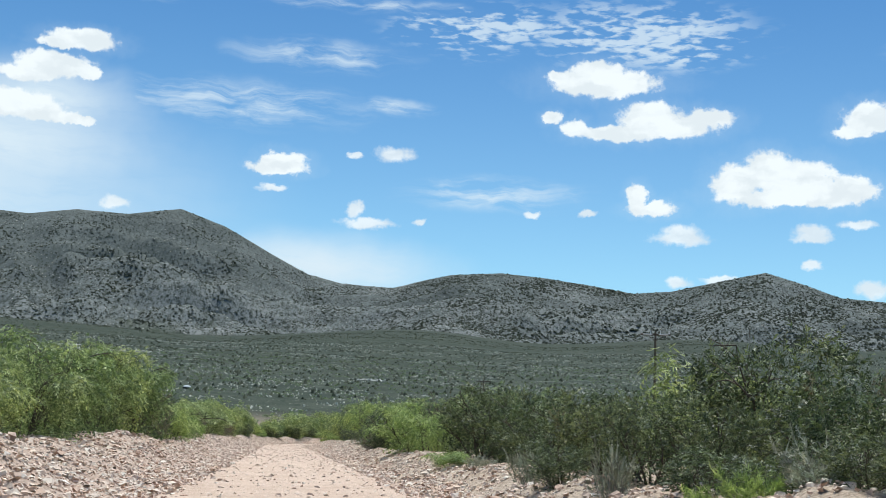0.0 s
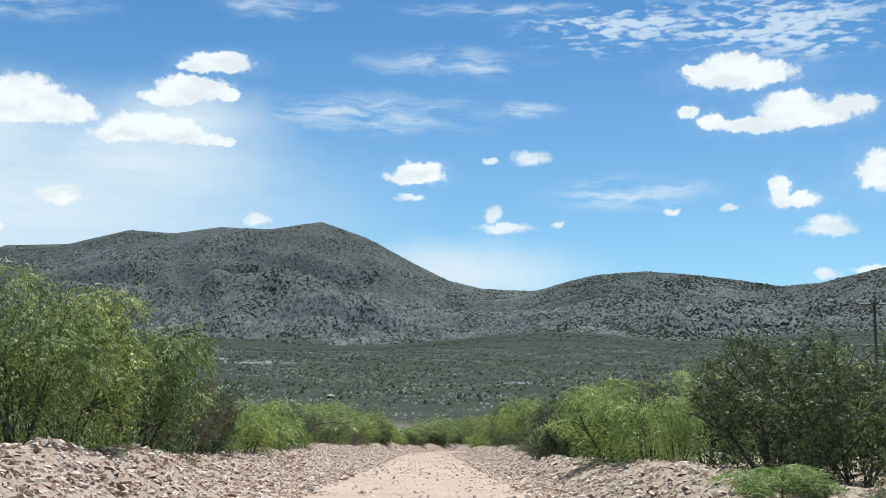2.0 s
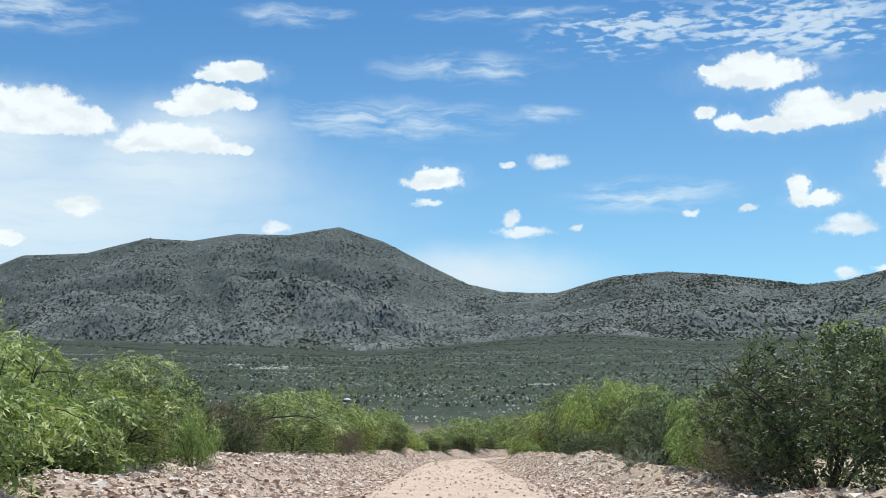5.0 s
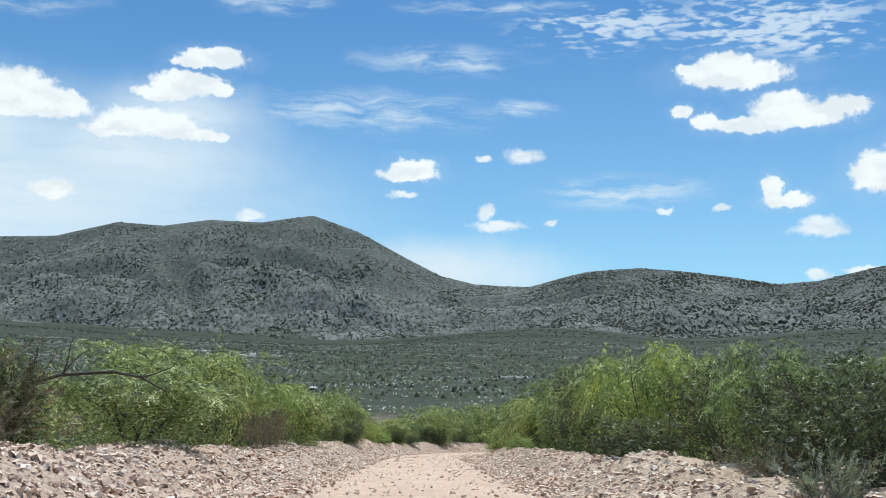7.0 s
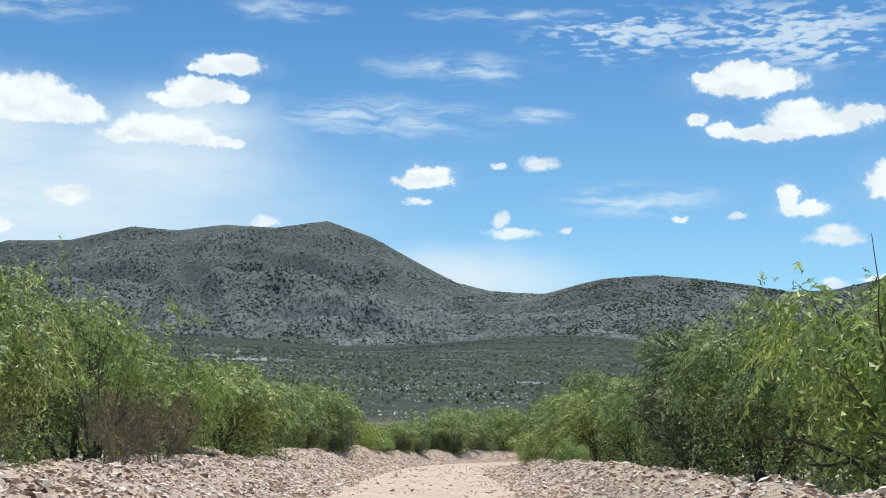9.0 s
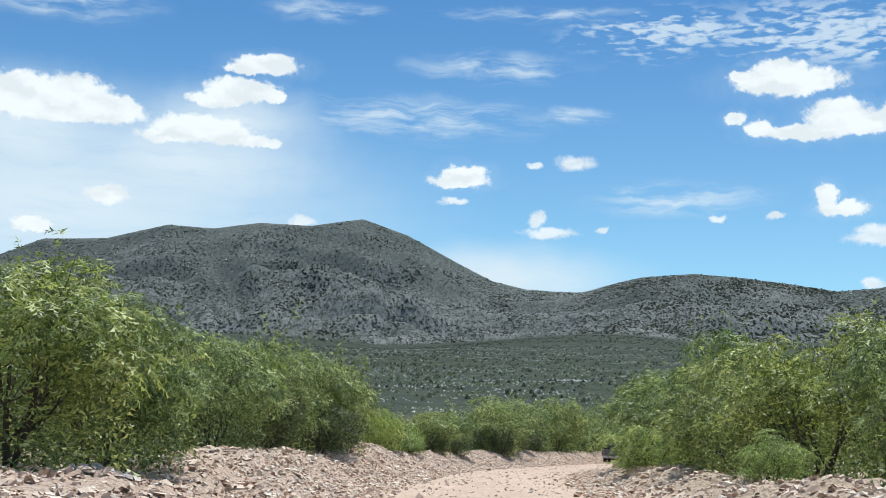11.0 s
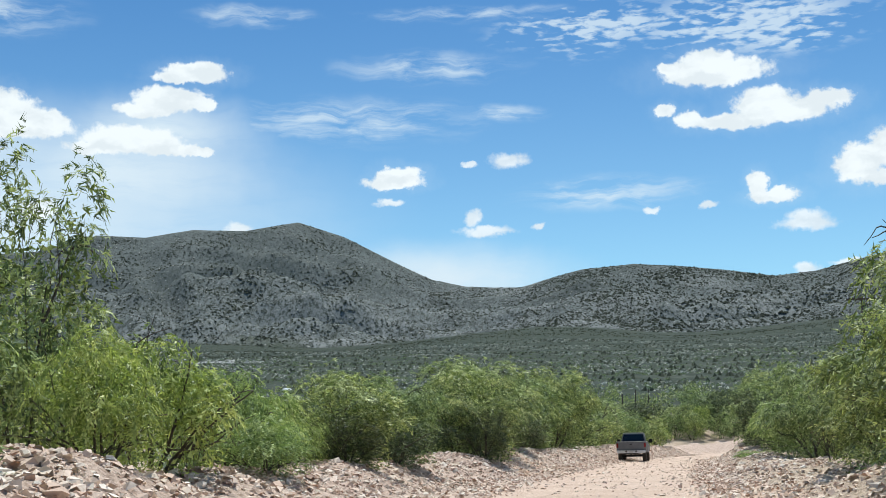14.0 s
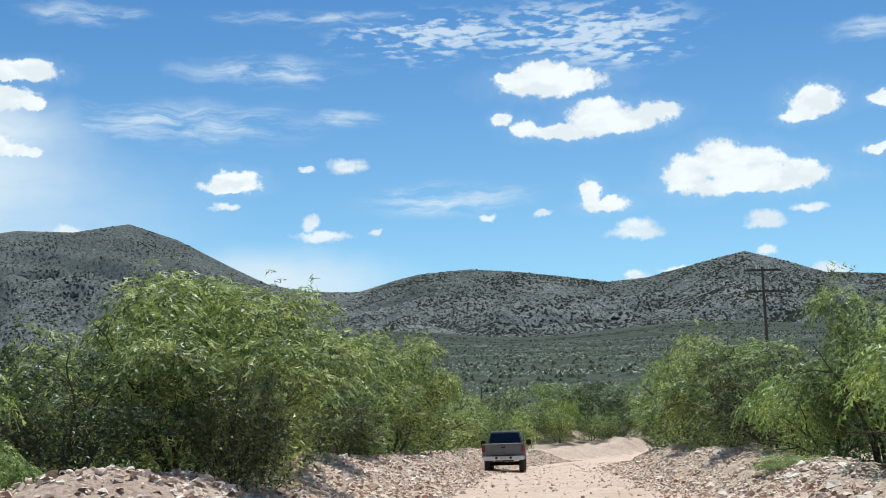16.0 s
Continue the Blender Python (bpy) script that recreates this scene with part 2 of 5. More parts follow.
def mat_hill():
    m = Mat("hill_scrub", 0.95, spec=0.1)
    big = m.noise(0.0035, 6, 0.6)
    # distance haze is mixed into these tones as a grey-blue cast
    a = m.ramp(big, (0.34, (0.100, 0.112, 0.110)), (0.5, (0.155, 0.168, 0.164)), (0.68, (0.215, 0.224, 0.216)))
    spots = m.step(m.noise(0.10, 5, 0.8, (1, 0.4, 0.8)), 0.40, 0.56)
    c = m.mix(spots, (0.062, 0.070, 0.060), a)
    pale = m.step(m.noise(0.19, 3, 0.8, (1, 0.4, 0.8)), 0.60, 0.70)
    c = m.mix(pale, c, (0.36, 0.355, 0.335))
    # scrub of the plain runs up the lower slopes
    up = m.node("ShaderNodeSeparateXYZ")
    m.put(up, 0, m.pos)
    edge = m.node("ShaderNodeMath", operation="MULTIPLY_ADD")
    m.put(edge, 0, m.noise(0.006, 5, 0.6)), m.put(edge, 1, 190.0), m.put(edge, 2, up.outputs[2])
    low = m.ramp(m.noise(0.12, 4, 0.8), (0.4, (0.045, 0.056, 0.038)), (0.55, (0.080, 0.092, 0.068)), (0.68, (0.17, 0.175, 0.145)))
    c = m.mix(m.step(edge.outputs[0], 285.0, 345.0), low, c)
    # a darker tone sets in with height, its edge broken by broad noise
    thick = m.node("ShaderNodeMath", operation="MULTIPLY_ADD")
    m.put(thick, 0, m.noise(0.0022, 4, 0.55)), m.put(thick, 1, 900.0), m.put(thick, 2, up.outputs[2])
    c = m.mix(m.step(thick.outputs[0], 780.0, 1080.0), c, m.mix(0.55, c, (0.085, 0.098, 0.092)))
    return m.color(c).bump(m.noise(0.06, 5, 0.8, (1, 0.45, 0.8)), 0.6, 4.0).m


def mat_stone():
    m = Mat("rubble_stone", 0.9, spec=0.25)
    r = m.node("ShaderNodeMath", operation="FRACT")
    add = m.node("ShaderNodeMath", operation="ADD")
    m.put(add, 0, m.island()), m.put(add, 1, m.random())
    m.put(r, 0, add.outputs[0])
    a = m.ramp(r.outputs[0], (0.0, (0.48, 0.33, 0.25)), (0.25, (0.64, 0.48, 0.38)), (0.55, (0.74, 0.59, 0.485)),
               (0.8, (0.70, 0.585, 0.48)), (1.0, (0.84, 0.75, 0.65)))
    c = m.mix(m.step(m.noise(9, 4, 0.7), 0.55, 0.8), a, (0.42, 0.30, 0.235))
    return m.color(c).bump(m.noise(25, 4, 0.6), 0.5, 0.02).m


def mat_leaf(name, dark, mid, light, through_light=0.35):
    m = Mat(name, 0.5, spec=0.35)
    r = m.island()
    # wide random spread; its ends paint in lit tips and shaded gaps
    a = m.ramp(r, (0.0, dark), (0.55, mid), (1.0, light))
    o = m.ramp(m.random(), (0.0, (0.78, 0.86, 0.80)), (0.5, (1, 1, 1)), (1.0, (1.14, 1.08, 0.88)))
    c = m.mix(1.0, a, o, "MULTIPLY")
    patch = m.step(m.noise(0.9, 3, 0.6), 0.42, 0.66)
    c = m.mix(patch, m.mix(1.0, c, (0.80, 0.86, 0.84), "MULTIPLY"), c)
    m.color(c)
    t = m.node("ShaderNodeBsdfTranslucent")
    m.put(t, 0, m.mix(1.0, c, (1.12, 1.18, 0.72), "MULTIPLY"))
    mx = m.node("ShaderNodeMixShader")
    m.put(mx, 0, through_light)
    m.t.links.new(m.b.outputs[0], mx.inputs[1])
    m.t.links.new(t.outputs[0], mx.inputs[2])
    m.t.links.new(mx.outputs[0], m.t.nodes["Material Output"].inputs[0])
    return m.m


def mat_bark(name, dark, light):
    m = Mat(name, 0.9, spec=0.2)
    return m.color(m.ramp(m.noise(6, 5, 0.7, (1, 1, 0.25)), (0.3, dark), (0.7, light))).bump(m.noise(20, 4, 0.7, (1, 1, 0.2)), 0.6, 0.02).m


def mat_plain(name, c, rough=0.5, metal=0.0, spec=0.5, wear=0.12):
    m = Mat(name, rough, metal, spec)
    d = tuple(max(0.0, v * (1 - wear * 2)) for v in c)
    return m.color(m.ramp(m.noise(3, 5, 0.6), (0.3, d), (0.7, c))).m


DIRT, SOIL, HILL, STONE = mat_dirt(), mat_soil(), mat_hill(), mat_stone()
LEAF_GREEN = mat_leaf("mesquite_leaf", (0.075, 0.102, 0.040), (0.255, 0.305, 0.115), (0.68, 0.71, 0.35), 0.30)
LEAF_LIME = mat_leaf("lime_leaf", (0.13, 0.180, 0.058), (0.320, 0.390, 0.130), (0.66, 0.70, 0.31), 0.34)
LEAF_DARK = mat_leaf("dark_leaf", (0.030, 0.040, 0.020), (0.090, 0.112, 0.050), (0.32, 0.345, 0.17), 0.22)
LEAF_GREY = mat_leaf("grey_leaf", (0.17, 0.16, 0.12), (0.32, 0.305, 0.245), (0.60, 0.58, 0.51), 0.2)
LEAF_BROWN = mat_leaf("brown_twigs", (0.105, 0.080, 0.056), (0.19, 0.148, 0.105), (0.32, 0.26, 0.185), 0.2)
BARK = mat_bark("bark", (0.045, 0.036, 0.028), (0.12, 0.10, 0.08))
BARK_GREY = mat_bark("grey_bark", (0.10, 0.09, 0.075), (0.24, 0.215, 0.18))

# ---------------------------------------------------------------- the lie of the land
CENTRE_Y = np.array([-80.0, 0, 60, 110, 150, 175, 195, 210, 225, 240, 265, 280, 295, 310, 330, 360, 420])
CENTRE_X = np.array([0.0, 0.2, 0.8, 1.3, 1.7, 2.2, 3.6, 6.0, 9.3, 12.9, 18.6, 23.3, 29.5, 37, 48, 66, 100])


def centre(y):
    """x of the road's middle."""
    y = np.asarray(y, float)
    out = 0.0
    for o in (-12, -6, 0, 6, 12):
        out = out + np.interp(y + o, CENTRE_Y, CENTRE_X)
    return out / 5


def waves(x, y, size, seed=0):
    """A cheap smooth unevenness, about -1 to 1."""
    rnd = np.random.RandomState(seed)
    out = 0
    for k in range(7):
        a, p = rnd.uniform(0, 6.28), rnd.uniform(0, 6.28)
        w = 6.28 / (size * rnd.uniform(0.5, 1.6))
        out = out + np.sin((x * math.cos(a) + y * math.sin(a)) * w + p)
    return out / 3.2


def sstep(v, a, b):
    t = np.clip((v - a) / (b - a), 0, 1)
    return t * t * (3 - 2 * t)


# how far the fans at the foot of the hills stand above or below the even slope
FAN_AZ = np.linspace(-26, 30, 141)
FAN_UP = np.convolve(np.pad(np.interp(FAN_AZ, (-26, -18, -8.3, -3.3, 1.7, 6.7, 11.7, 16.7, 20, 25, 30), (6, 0, -8, -20, 2, 18, -9, 4, 18, -8, 0)), 5, mode="edge"),
                     np.ones(11) / 11, "valid")


def rise(x, y):
    """The long slope up to the foot of the hills."""
    r = np.hypot(x - 3, y - 100)
    ahead = sstep((y - 100) / np.maximum(r, 1), 0.1, 0.75)
    fan = np.interp(np.degrees(np.arctan2(x - 3, y - 100)), FAN_AZ, FAN_UP)
    return ahead * (208 * np.clip((r - 250) / 2330, 0, 1.25) ** 1.12 + fan * sstep(r, 1300, 2600)) + waves(x, y, 420, 5) * 3 * sstep(r, 500, 1400)


def land(d, y):
    """Height of the ground at d metres to the right of the road's middle."""
    d, y = np.asarray(d, float), np.asarray(y, float)
    x = d + centre(y)
    lump = waves(x, y, 5.5, 1) * 0.16 + waves(x, y, 2.0, 2) * 0.07
    squeeze = 0.9 * np.exp(-((y - 252) / 20) ** 2)
    left = (0.86 + waves(0 * x, y, 30, 3) * 0.14 + lump) * sstep(-d, 3.2 + waves(0 * x, y, 22, 4) * 0.35 - squeeze, 5.8 - squeeze) * (1 - 0.42 * sstep(-d, 6.2, 9.0))
    right = (0.60 + waves(0 * x, y, 26, 6) * 0.18 + lump) * sstep(d, 3.7 + waves(0 * x, y, 18, 7) * 0.4, 5.6) * (1 - 0.15 * sstep(d, 6.0, 9.0))
    right = right + 1.3 * np.exp(-((y - 288) / 17) ** 2) * sstep(d, 4.6, 8.5)
    knoll = 3.4 * np.exp(-((x - 33) ** 2 + (y - 338) ** 2) / 90)
    rut = -0.035 * (np.exp(-((np.abs(d) - 1.0) / 0.35) ** 2)) + waves(x, y, 7.0, 8) * 0.008
    near = 1 - sstep(np.abs(d), 14, 60)
    return (left + right) * near + knoll + (1 - near) * 0.5 + rut * (np.abs(d) < 4) + rise(x, y)


def mesh_of(name, verts, faces, material, smooth=True):
    me = bpy.data.meshes.new(name)
    verts = np.asarray(verts, np.float32)
    faces = np.asarray(faces, np.int32)
    n, k = faces.shape
    me.vertices.add(len(verts))
    me.vertices.foreach_set("co", verts.ravel())
    me.loops.add(n * k)
    me.loops.foreach_set("vertex_index", faces.ravel())
    me.polygons.add(n)
    me.polygons.foreach_set("loop_start", np.arange(0, n * k, k, dtype=np.int32))
    me.polygons.foreach_set("use_smooth", np.full(n, smooth))
    me.update(calc_edges=True)
    me.materials.append(material)
    return me


def grid_faces(nx, ny):
    i = np.arange(nx * ny).reshape(ny, nx)
    return np.stack([i[:-1, :-1], i[:-1, 1:], i[1:, 1:], i[1:, :-1]], -1).reshape(-1, 4)


def spread(fine_low, fine_high, step, growth, limit):
    out = list(np.arange(fine_low, fine_high + step / 2, step))
    for sign in (-1, 1):
        s, edge = step, out[0] if sign < 0 else out[-1]
        while abs(edge) < limit:
            s *= growth
            edge += sign * s
            out.insert(0, edge) if sign < 0 else out.append(edge)
    return np.array(out)


def ground_sheet():
    ds, ys = spread(-10, 10, 0.4, 1.13, 4750), spread(-40, 330, 1.2, 1.10, 4750)
    d, y = np.meshgrid(ds, ys)
    fade = 1 - sstep(np.abs(d), 40, 400)
    x = d + centre(y) * fade
    z = land(x - centre(y), y) - 60 * sstep(np.hypot(d, y), 2950, 3400)
    ob = new("ground", mesh_of("ground", np.stack([x, y, z], -1).reshape(-1, 3), grid_faces(len(ds), len(ys)), SOIL))
    return tagged(ob, "stony scrub plain rising towards the hills", "ground", kind="structure")


def road_sheet():
    ds, ys = np.arange(-5.4, 5.41, 0.3), np.arange(-40, 420, 0.8)
    d, y = np.meshgrid(ds, ys)
    z = land(d, y) + 0.035 - 0.11 * sstep(np.abs(d), 4.6, 5.4)
    ob = new("road", mesh_of("road", np.stack([d + centre(y), y, z], -1).reshape(-1, 3), grid_faces(len(ds), len(ys)), DIRT))
    return tagged(ob, "pale pink graded dirt road with faint wheel ruts", "road", kind="structure")


# skyline of the hills: azimuth and elevation in degrees
SKY_AZ = np.array([-60.0, -45, -35, -27, -22, -19.9, -18.1, -15.5, -13.0, -11.0, -9.0, -6.8, -4.5, -2.5, -1.2, 0.0, 1.3, 2.8, 4.0, 5.2, 6.6, 7.8, 10.1, 12.0, 13.9,
                   16.0, 17.7, 19.6, 21.8, 23.5, 25.0, 27, 29, 34, 45, 60])
SKY_EL = np.array([3.0, 4.0, 4.6, 6.0, 6.9, 7.3, 8.15, 8.35, 9.08, 9.02, 9.38, 9.34, 9.74, 9.08, 8.42, 7.8, 7.18, 6.85, 6.78, 6.76, 7.15, 7.45, 7.62, 7.45, 7.2,
                   6.85, 6.98, 7.4, 7.88, 7.35, 6.8, 6.6, 6.4, 6.0, 4.5, 3.0])


def hills():
    """The ring of hills; each line of sight rises to the skyline given above."""
    az = np.radians(np.concatenate([np.arange(-60, -26, 0.8), np.arange(-26, 32, 0.14), np.arange(32, 60.1, 0.8)]))
    u = np.linspace(0, 1.12, 74)
    a, u = np.meshgrid(az, u)
    deg = np.degrees(a)
    foot = 2580 + 150 * np.sin(deg * 0.23 + 1) + 70 * np.sin(deg * 0.9)
    ridge = 4330 + 150 * np.sin(deg * 0.33 + 2.0)
    r = foot + (ridge - foot) * u
    x, y = 3 + r * np.sin(a), 100 + r * np.cos(a)
    low = rise(3 + foot * np.sin(a), 100 + foot * np.cos(a)) - 30
    sky_el = np.interp(deg, SKY_AZ, SKY_EL) + 0.05
    foot_el = np.degrees(np.arctan2(low, foot))
    g = np.clip(u, 0, 1)
    shape = g ** (0.80 + 0.12 * np.sin(deg * 0.55 + 0.6)) * (1 - 0.10 * np.sin(g * 3.14))
    spur = np.abs(waves(x, y, 1100, 21)) * 0.55 + np.abs(waves(x, y, 420, 22)) * 0.46 + np.abs(waves(x, y, 170, 24)) * 0.13 + waves(deg * 42 + 60 * np.sin(u * 3.5 + deg * 0.3), u * 70, 190, 25) ** 2 * 0.10
    body = np.sin(g ** 0.8 * 3.14) ** 0.9
    el = foot_el + (sky_el - foot_el) * (shape - 0.42 * (spur - 0.24) * body)
    z = r * np.tan(np.radians(el)) + waves(x, y, 60, 23) * 1.6 * body - np.where(u > 1, (u - 1) * 1500, 0)
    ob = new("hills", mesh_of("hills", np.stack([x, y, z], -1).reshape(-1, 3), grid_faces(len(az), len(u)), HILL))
    tagged(ob, "dry grey-green hills speckled with desert scrub", "hills", kind="structure")
    return x, y, z, a, u


GROUND, ROAD = ground_sheet(), road_sheet()
HX, HY, HZ, HA, HU = hills()

# ---------------------------------------------------------------- helpers for things


def part(name, bm, material, parent=None, label=""):
    """Links a bmesh as one mesh object under a thing."""
    me = bpy.data.meshes.new(name)
    bm.to_mesh(me)
    bm.free()
    me.materials.append(material)
    ob = new(name, me)
    ob.parent = parent
    return tagged(ob, label)


def piece(name, me, parent=None, label=""):
    ob = new(name, me)
    ob.parent = parent
    return tagged(ob, label)


# ---------------------------------------------------------------- shrubs and trees
def tube(verts, faces, points, radii, sides=5):
    base = len(verts)
    for i, (p, r) in enumerate(zip(points, radii)):
        ahead = points[min(i + 1, len(points) - 1)] - points[max(i - 1, 0)]
        ahead = ahead / max(np.linalg.norm(ahead), 1e-6)
        side = np.cross(ahead, (0.3, 0.9, 0.2))
        side /= max(np.linalg.norm(side), 1e-6)
        other = np.cross(ahead, side)
        for k in range(sides):
            a = 6.2832 * k / sides
            verts.append(p + r * (math.cos(a) * side + math.sin(a) * other))
    for i in range(len(points) - 1):
        for k in range(sides):
            a, b = base + i * sides + k, base + i * sides + (k + 1) % sides
            faces.append((a, b, b + sides, a + sides))


def grow(rnd, height, spreading, stems, forks, thick, base_gap=0.25, wiggle=0.25):
    """Stems and limbs of a many-stemmed shrub; returns meshes' lists and the twig ends."""
    verts, faces, ends = [], [], []

    def limb(start, way, length, radius, level):
        pts, p, w = [start], start.copy(), way / np.linalg.norm(way)
        n = 5 if level < 2 else 3
        for i in range(n):
            w = w + rnd.normal(0, wiggle, 3) * 0.6 + np.array((0, 0, 0.06 if level < 2 else -0.05))
            w /= np.linalg.norm(w)
            p = p + w * length / n
            pts.append(p.copy())
        tube(verts, faces, pts, np.linspace(radius, radius * 0.45, n + 1), (6, 4, 3, 3, 3)[level])
        if level >= forks:
            ends.extend(pts[1:])
            return
        ends.extend(pts[3:] if level else pts[4:])
        for k in range(3 if level == 0 else 2 + (rnd.rand() < 0.5)):
            s = pts[rnd.randint(2, n + 1)]
            turn = w + rnd.normal(0, 0.75, 3)
            turn[2] = turn[2] * 0.6 + 0.25
            limb(s, turn, length * rnd.uniform(0.5, 0.8), radius * 0.5, level + 1)

    for k in range(stems):
        a = 6.2832 * (k + rnd.uniform(-0.3, 0.3)) / stems
        way = np.array((math.cos(a) * spreading, math.sin(a) * spreading, 1.0))
        limb(np.array((math.cos(a), math.sin(a), 0)) * base_gap * rnd.rand() + np.array((0, 0, -0.15)), way, height * rnd.uniform(0.42, 0.58), thick, 0)
    return verts, faces, np.array(ends)


def unit(v):
    return v / np.maximum(np.linalg.norm(v, axis=-1, keepdims=True), 1e-6)


def sprays(rnd, tips, ways, reach, droop, per, size, face=None, spreadout=0.8):
    """Feathery sprays: each an arching, hanging twig with slim leaflets in two ranks along it, in one piece."""
    n = len(tips)
    s = np.linspace(0, 1, per + 1)[None, :, None]
    hang = np.array((0, 0, -1.0)) * droop
    ln = reach[:, None, None]
    p = tips[:, None] + ways[:, None] * s * ln + hang * s * s * ln
    m = (np.arange(per) + 0.5)[None, :, None] / per
    along = unit(ways[:, None] + 2 * m * hang)
    lift = (np.array((0, 0, 0.7)) + ways * 0.45 if face is None else face) + rnd.normal(0, 0.6 if face is None else 0.30, (n, 3))
    side = unit(np.cross(along, lift[:, None]))
    sign = np.where((np.arange(per) % 2 == 0), 1.0, -1.0)[None, :, None]
    way = unit(along * 0.8 + sign * side * spreadout + np.array((0, 0, -0.25)) * max(droop, 0) + rnd.normal(0, 0.22, (n, per, 3)))
    size = size * rnd.uniform(0.65, 1.3, (n, per, 1)) * (1.1 - 0.4 * m)
    tip = (p[:, :-1] + p[:, 1:]) / 2 + way * size
    p = p + rnd.normal(0, 0.010, p.shape)
    k = 2 * per + 1
    v = np.concatenate([p, tip], 1).reshape(-1, 3)
    j = np.arange(per)
    one = np.stack([j, j + 1, per + 1 + j], -1)
    return v, (one[None] + (np.arange(n) * k)[:, None, None]).reshape(-1, 3)


def flecks(rnd, at, size, slim):
    """Single leaves, turned every way."""
    n = len(at)
    way, wide = unit(rnd.normal(0, 1, (n, 3))), unit(rnd.normal(0, 1, (n, 3)))
    size = size * rnd.uniform(0.6, 1.4, (n, 1))
    v = np.stack([at - wide * size * slim, at + wide * size * slim, at + way * size], 1).reshape(-1, 3)
    return v, np.arange(n * 3).reshape(-1, 3)


def leaves(rnd, centres, count, size, slim, cloud, droop, tassels=260):
    """Sprays that start at the given twig ends of an open shrub."""
    tips = centres[rnd.randint(0, len(centres), tassels)] + rnd.normal(0, 1, (tassels, 3)) * cloud * 0.4
    flat = unit(tips * (1, 1, 0.0) + 1e-4)
    ways = unit(flat * 0.8 + rnd.normal(0, 0.45, (tassels, 3)) + (0, 0, 0.35))
    return sprays(rnd, tips, ways, cloud * rnd.uniform(1.5, 3.6, tassels), droop, max(count // tassels, 3), size)


def lobes(rnd, k, low=0.20, flat=1.0):
    """Middles and sizes of the rounded masses of a crown of unit radius and height."""
    i = np.arange(k) + 0.5
    z = low + (0.90 - low) * (i / k) ** 0.85 + rnd.normal(0, 0.05, k)
    a = i * 2.39996 + rnd.uniform(0, 6.28) + rnd.normal(0, 0.35, k)
    # widest above the middle, drawn in towards the ground
    q = np.sqrt(np.clip(1 - (np.clip(z - 0.58, -0.58, 0.4) / 0.42) ** 2 * np.where(z > 0.58, 1.0, 0.42), 0.02, 1)) * rnd.uniform(0.45, 0.82, k)
    lean = rnd.normal(0, 0.10, 2)
    c = np.stack([q * np.cos(a) + lean[0] * z, q * np.sin(a) + lean[1] * z, z * rnd.uniform(0.72, 1.04, k) * 0.92], -1)
    return c, rnd.uniform(0.20, 0.37, k)


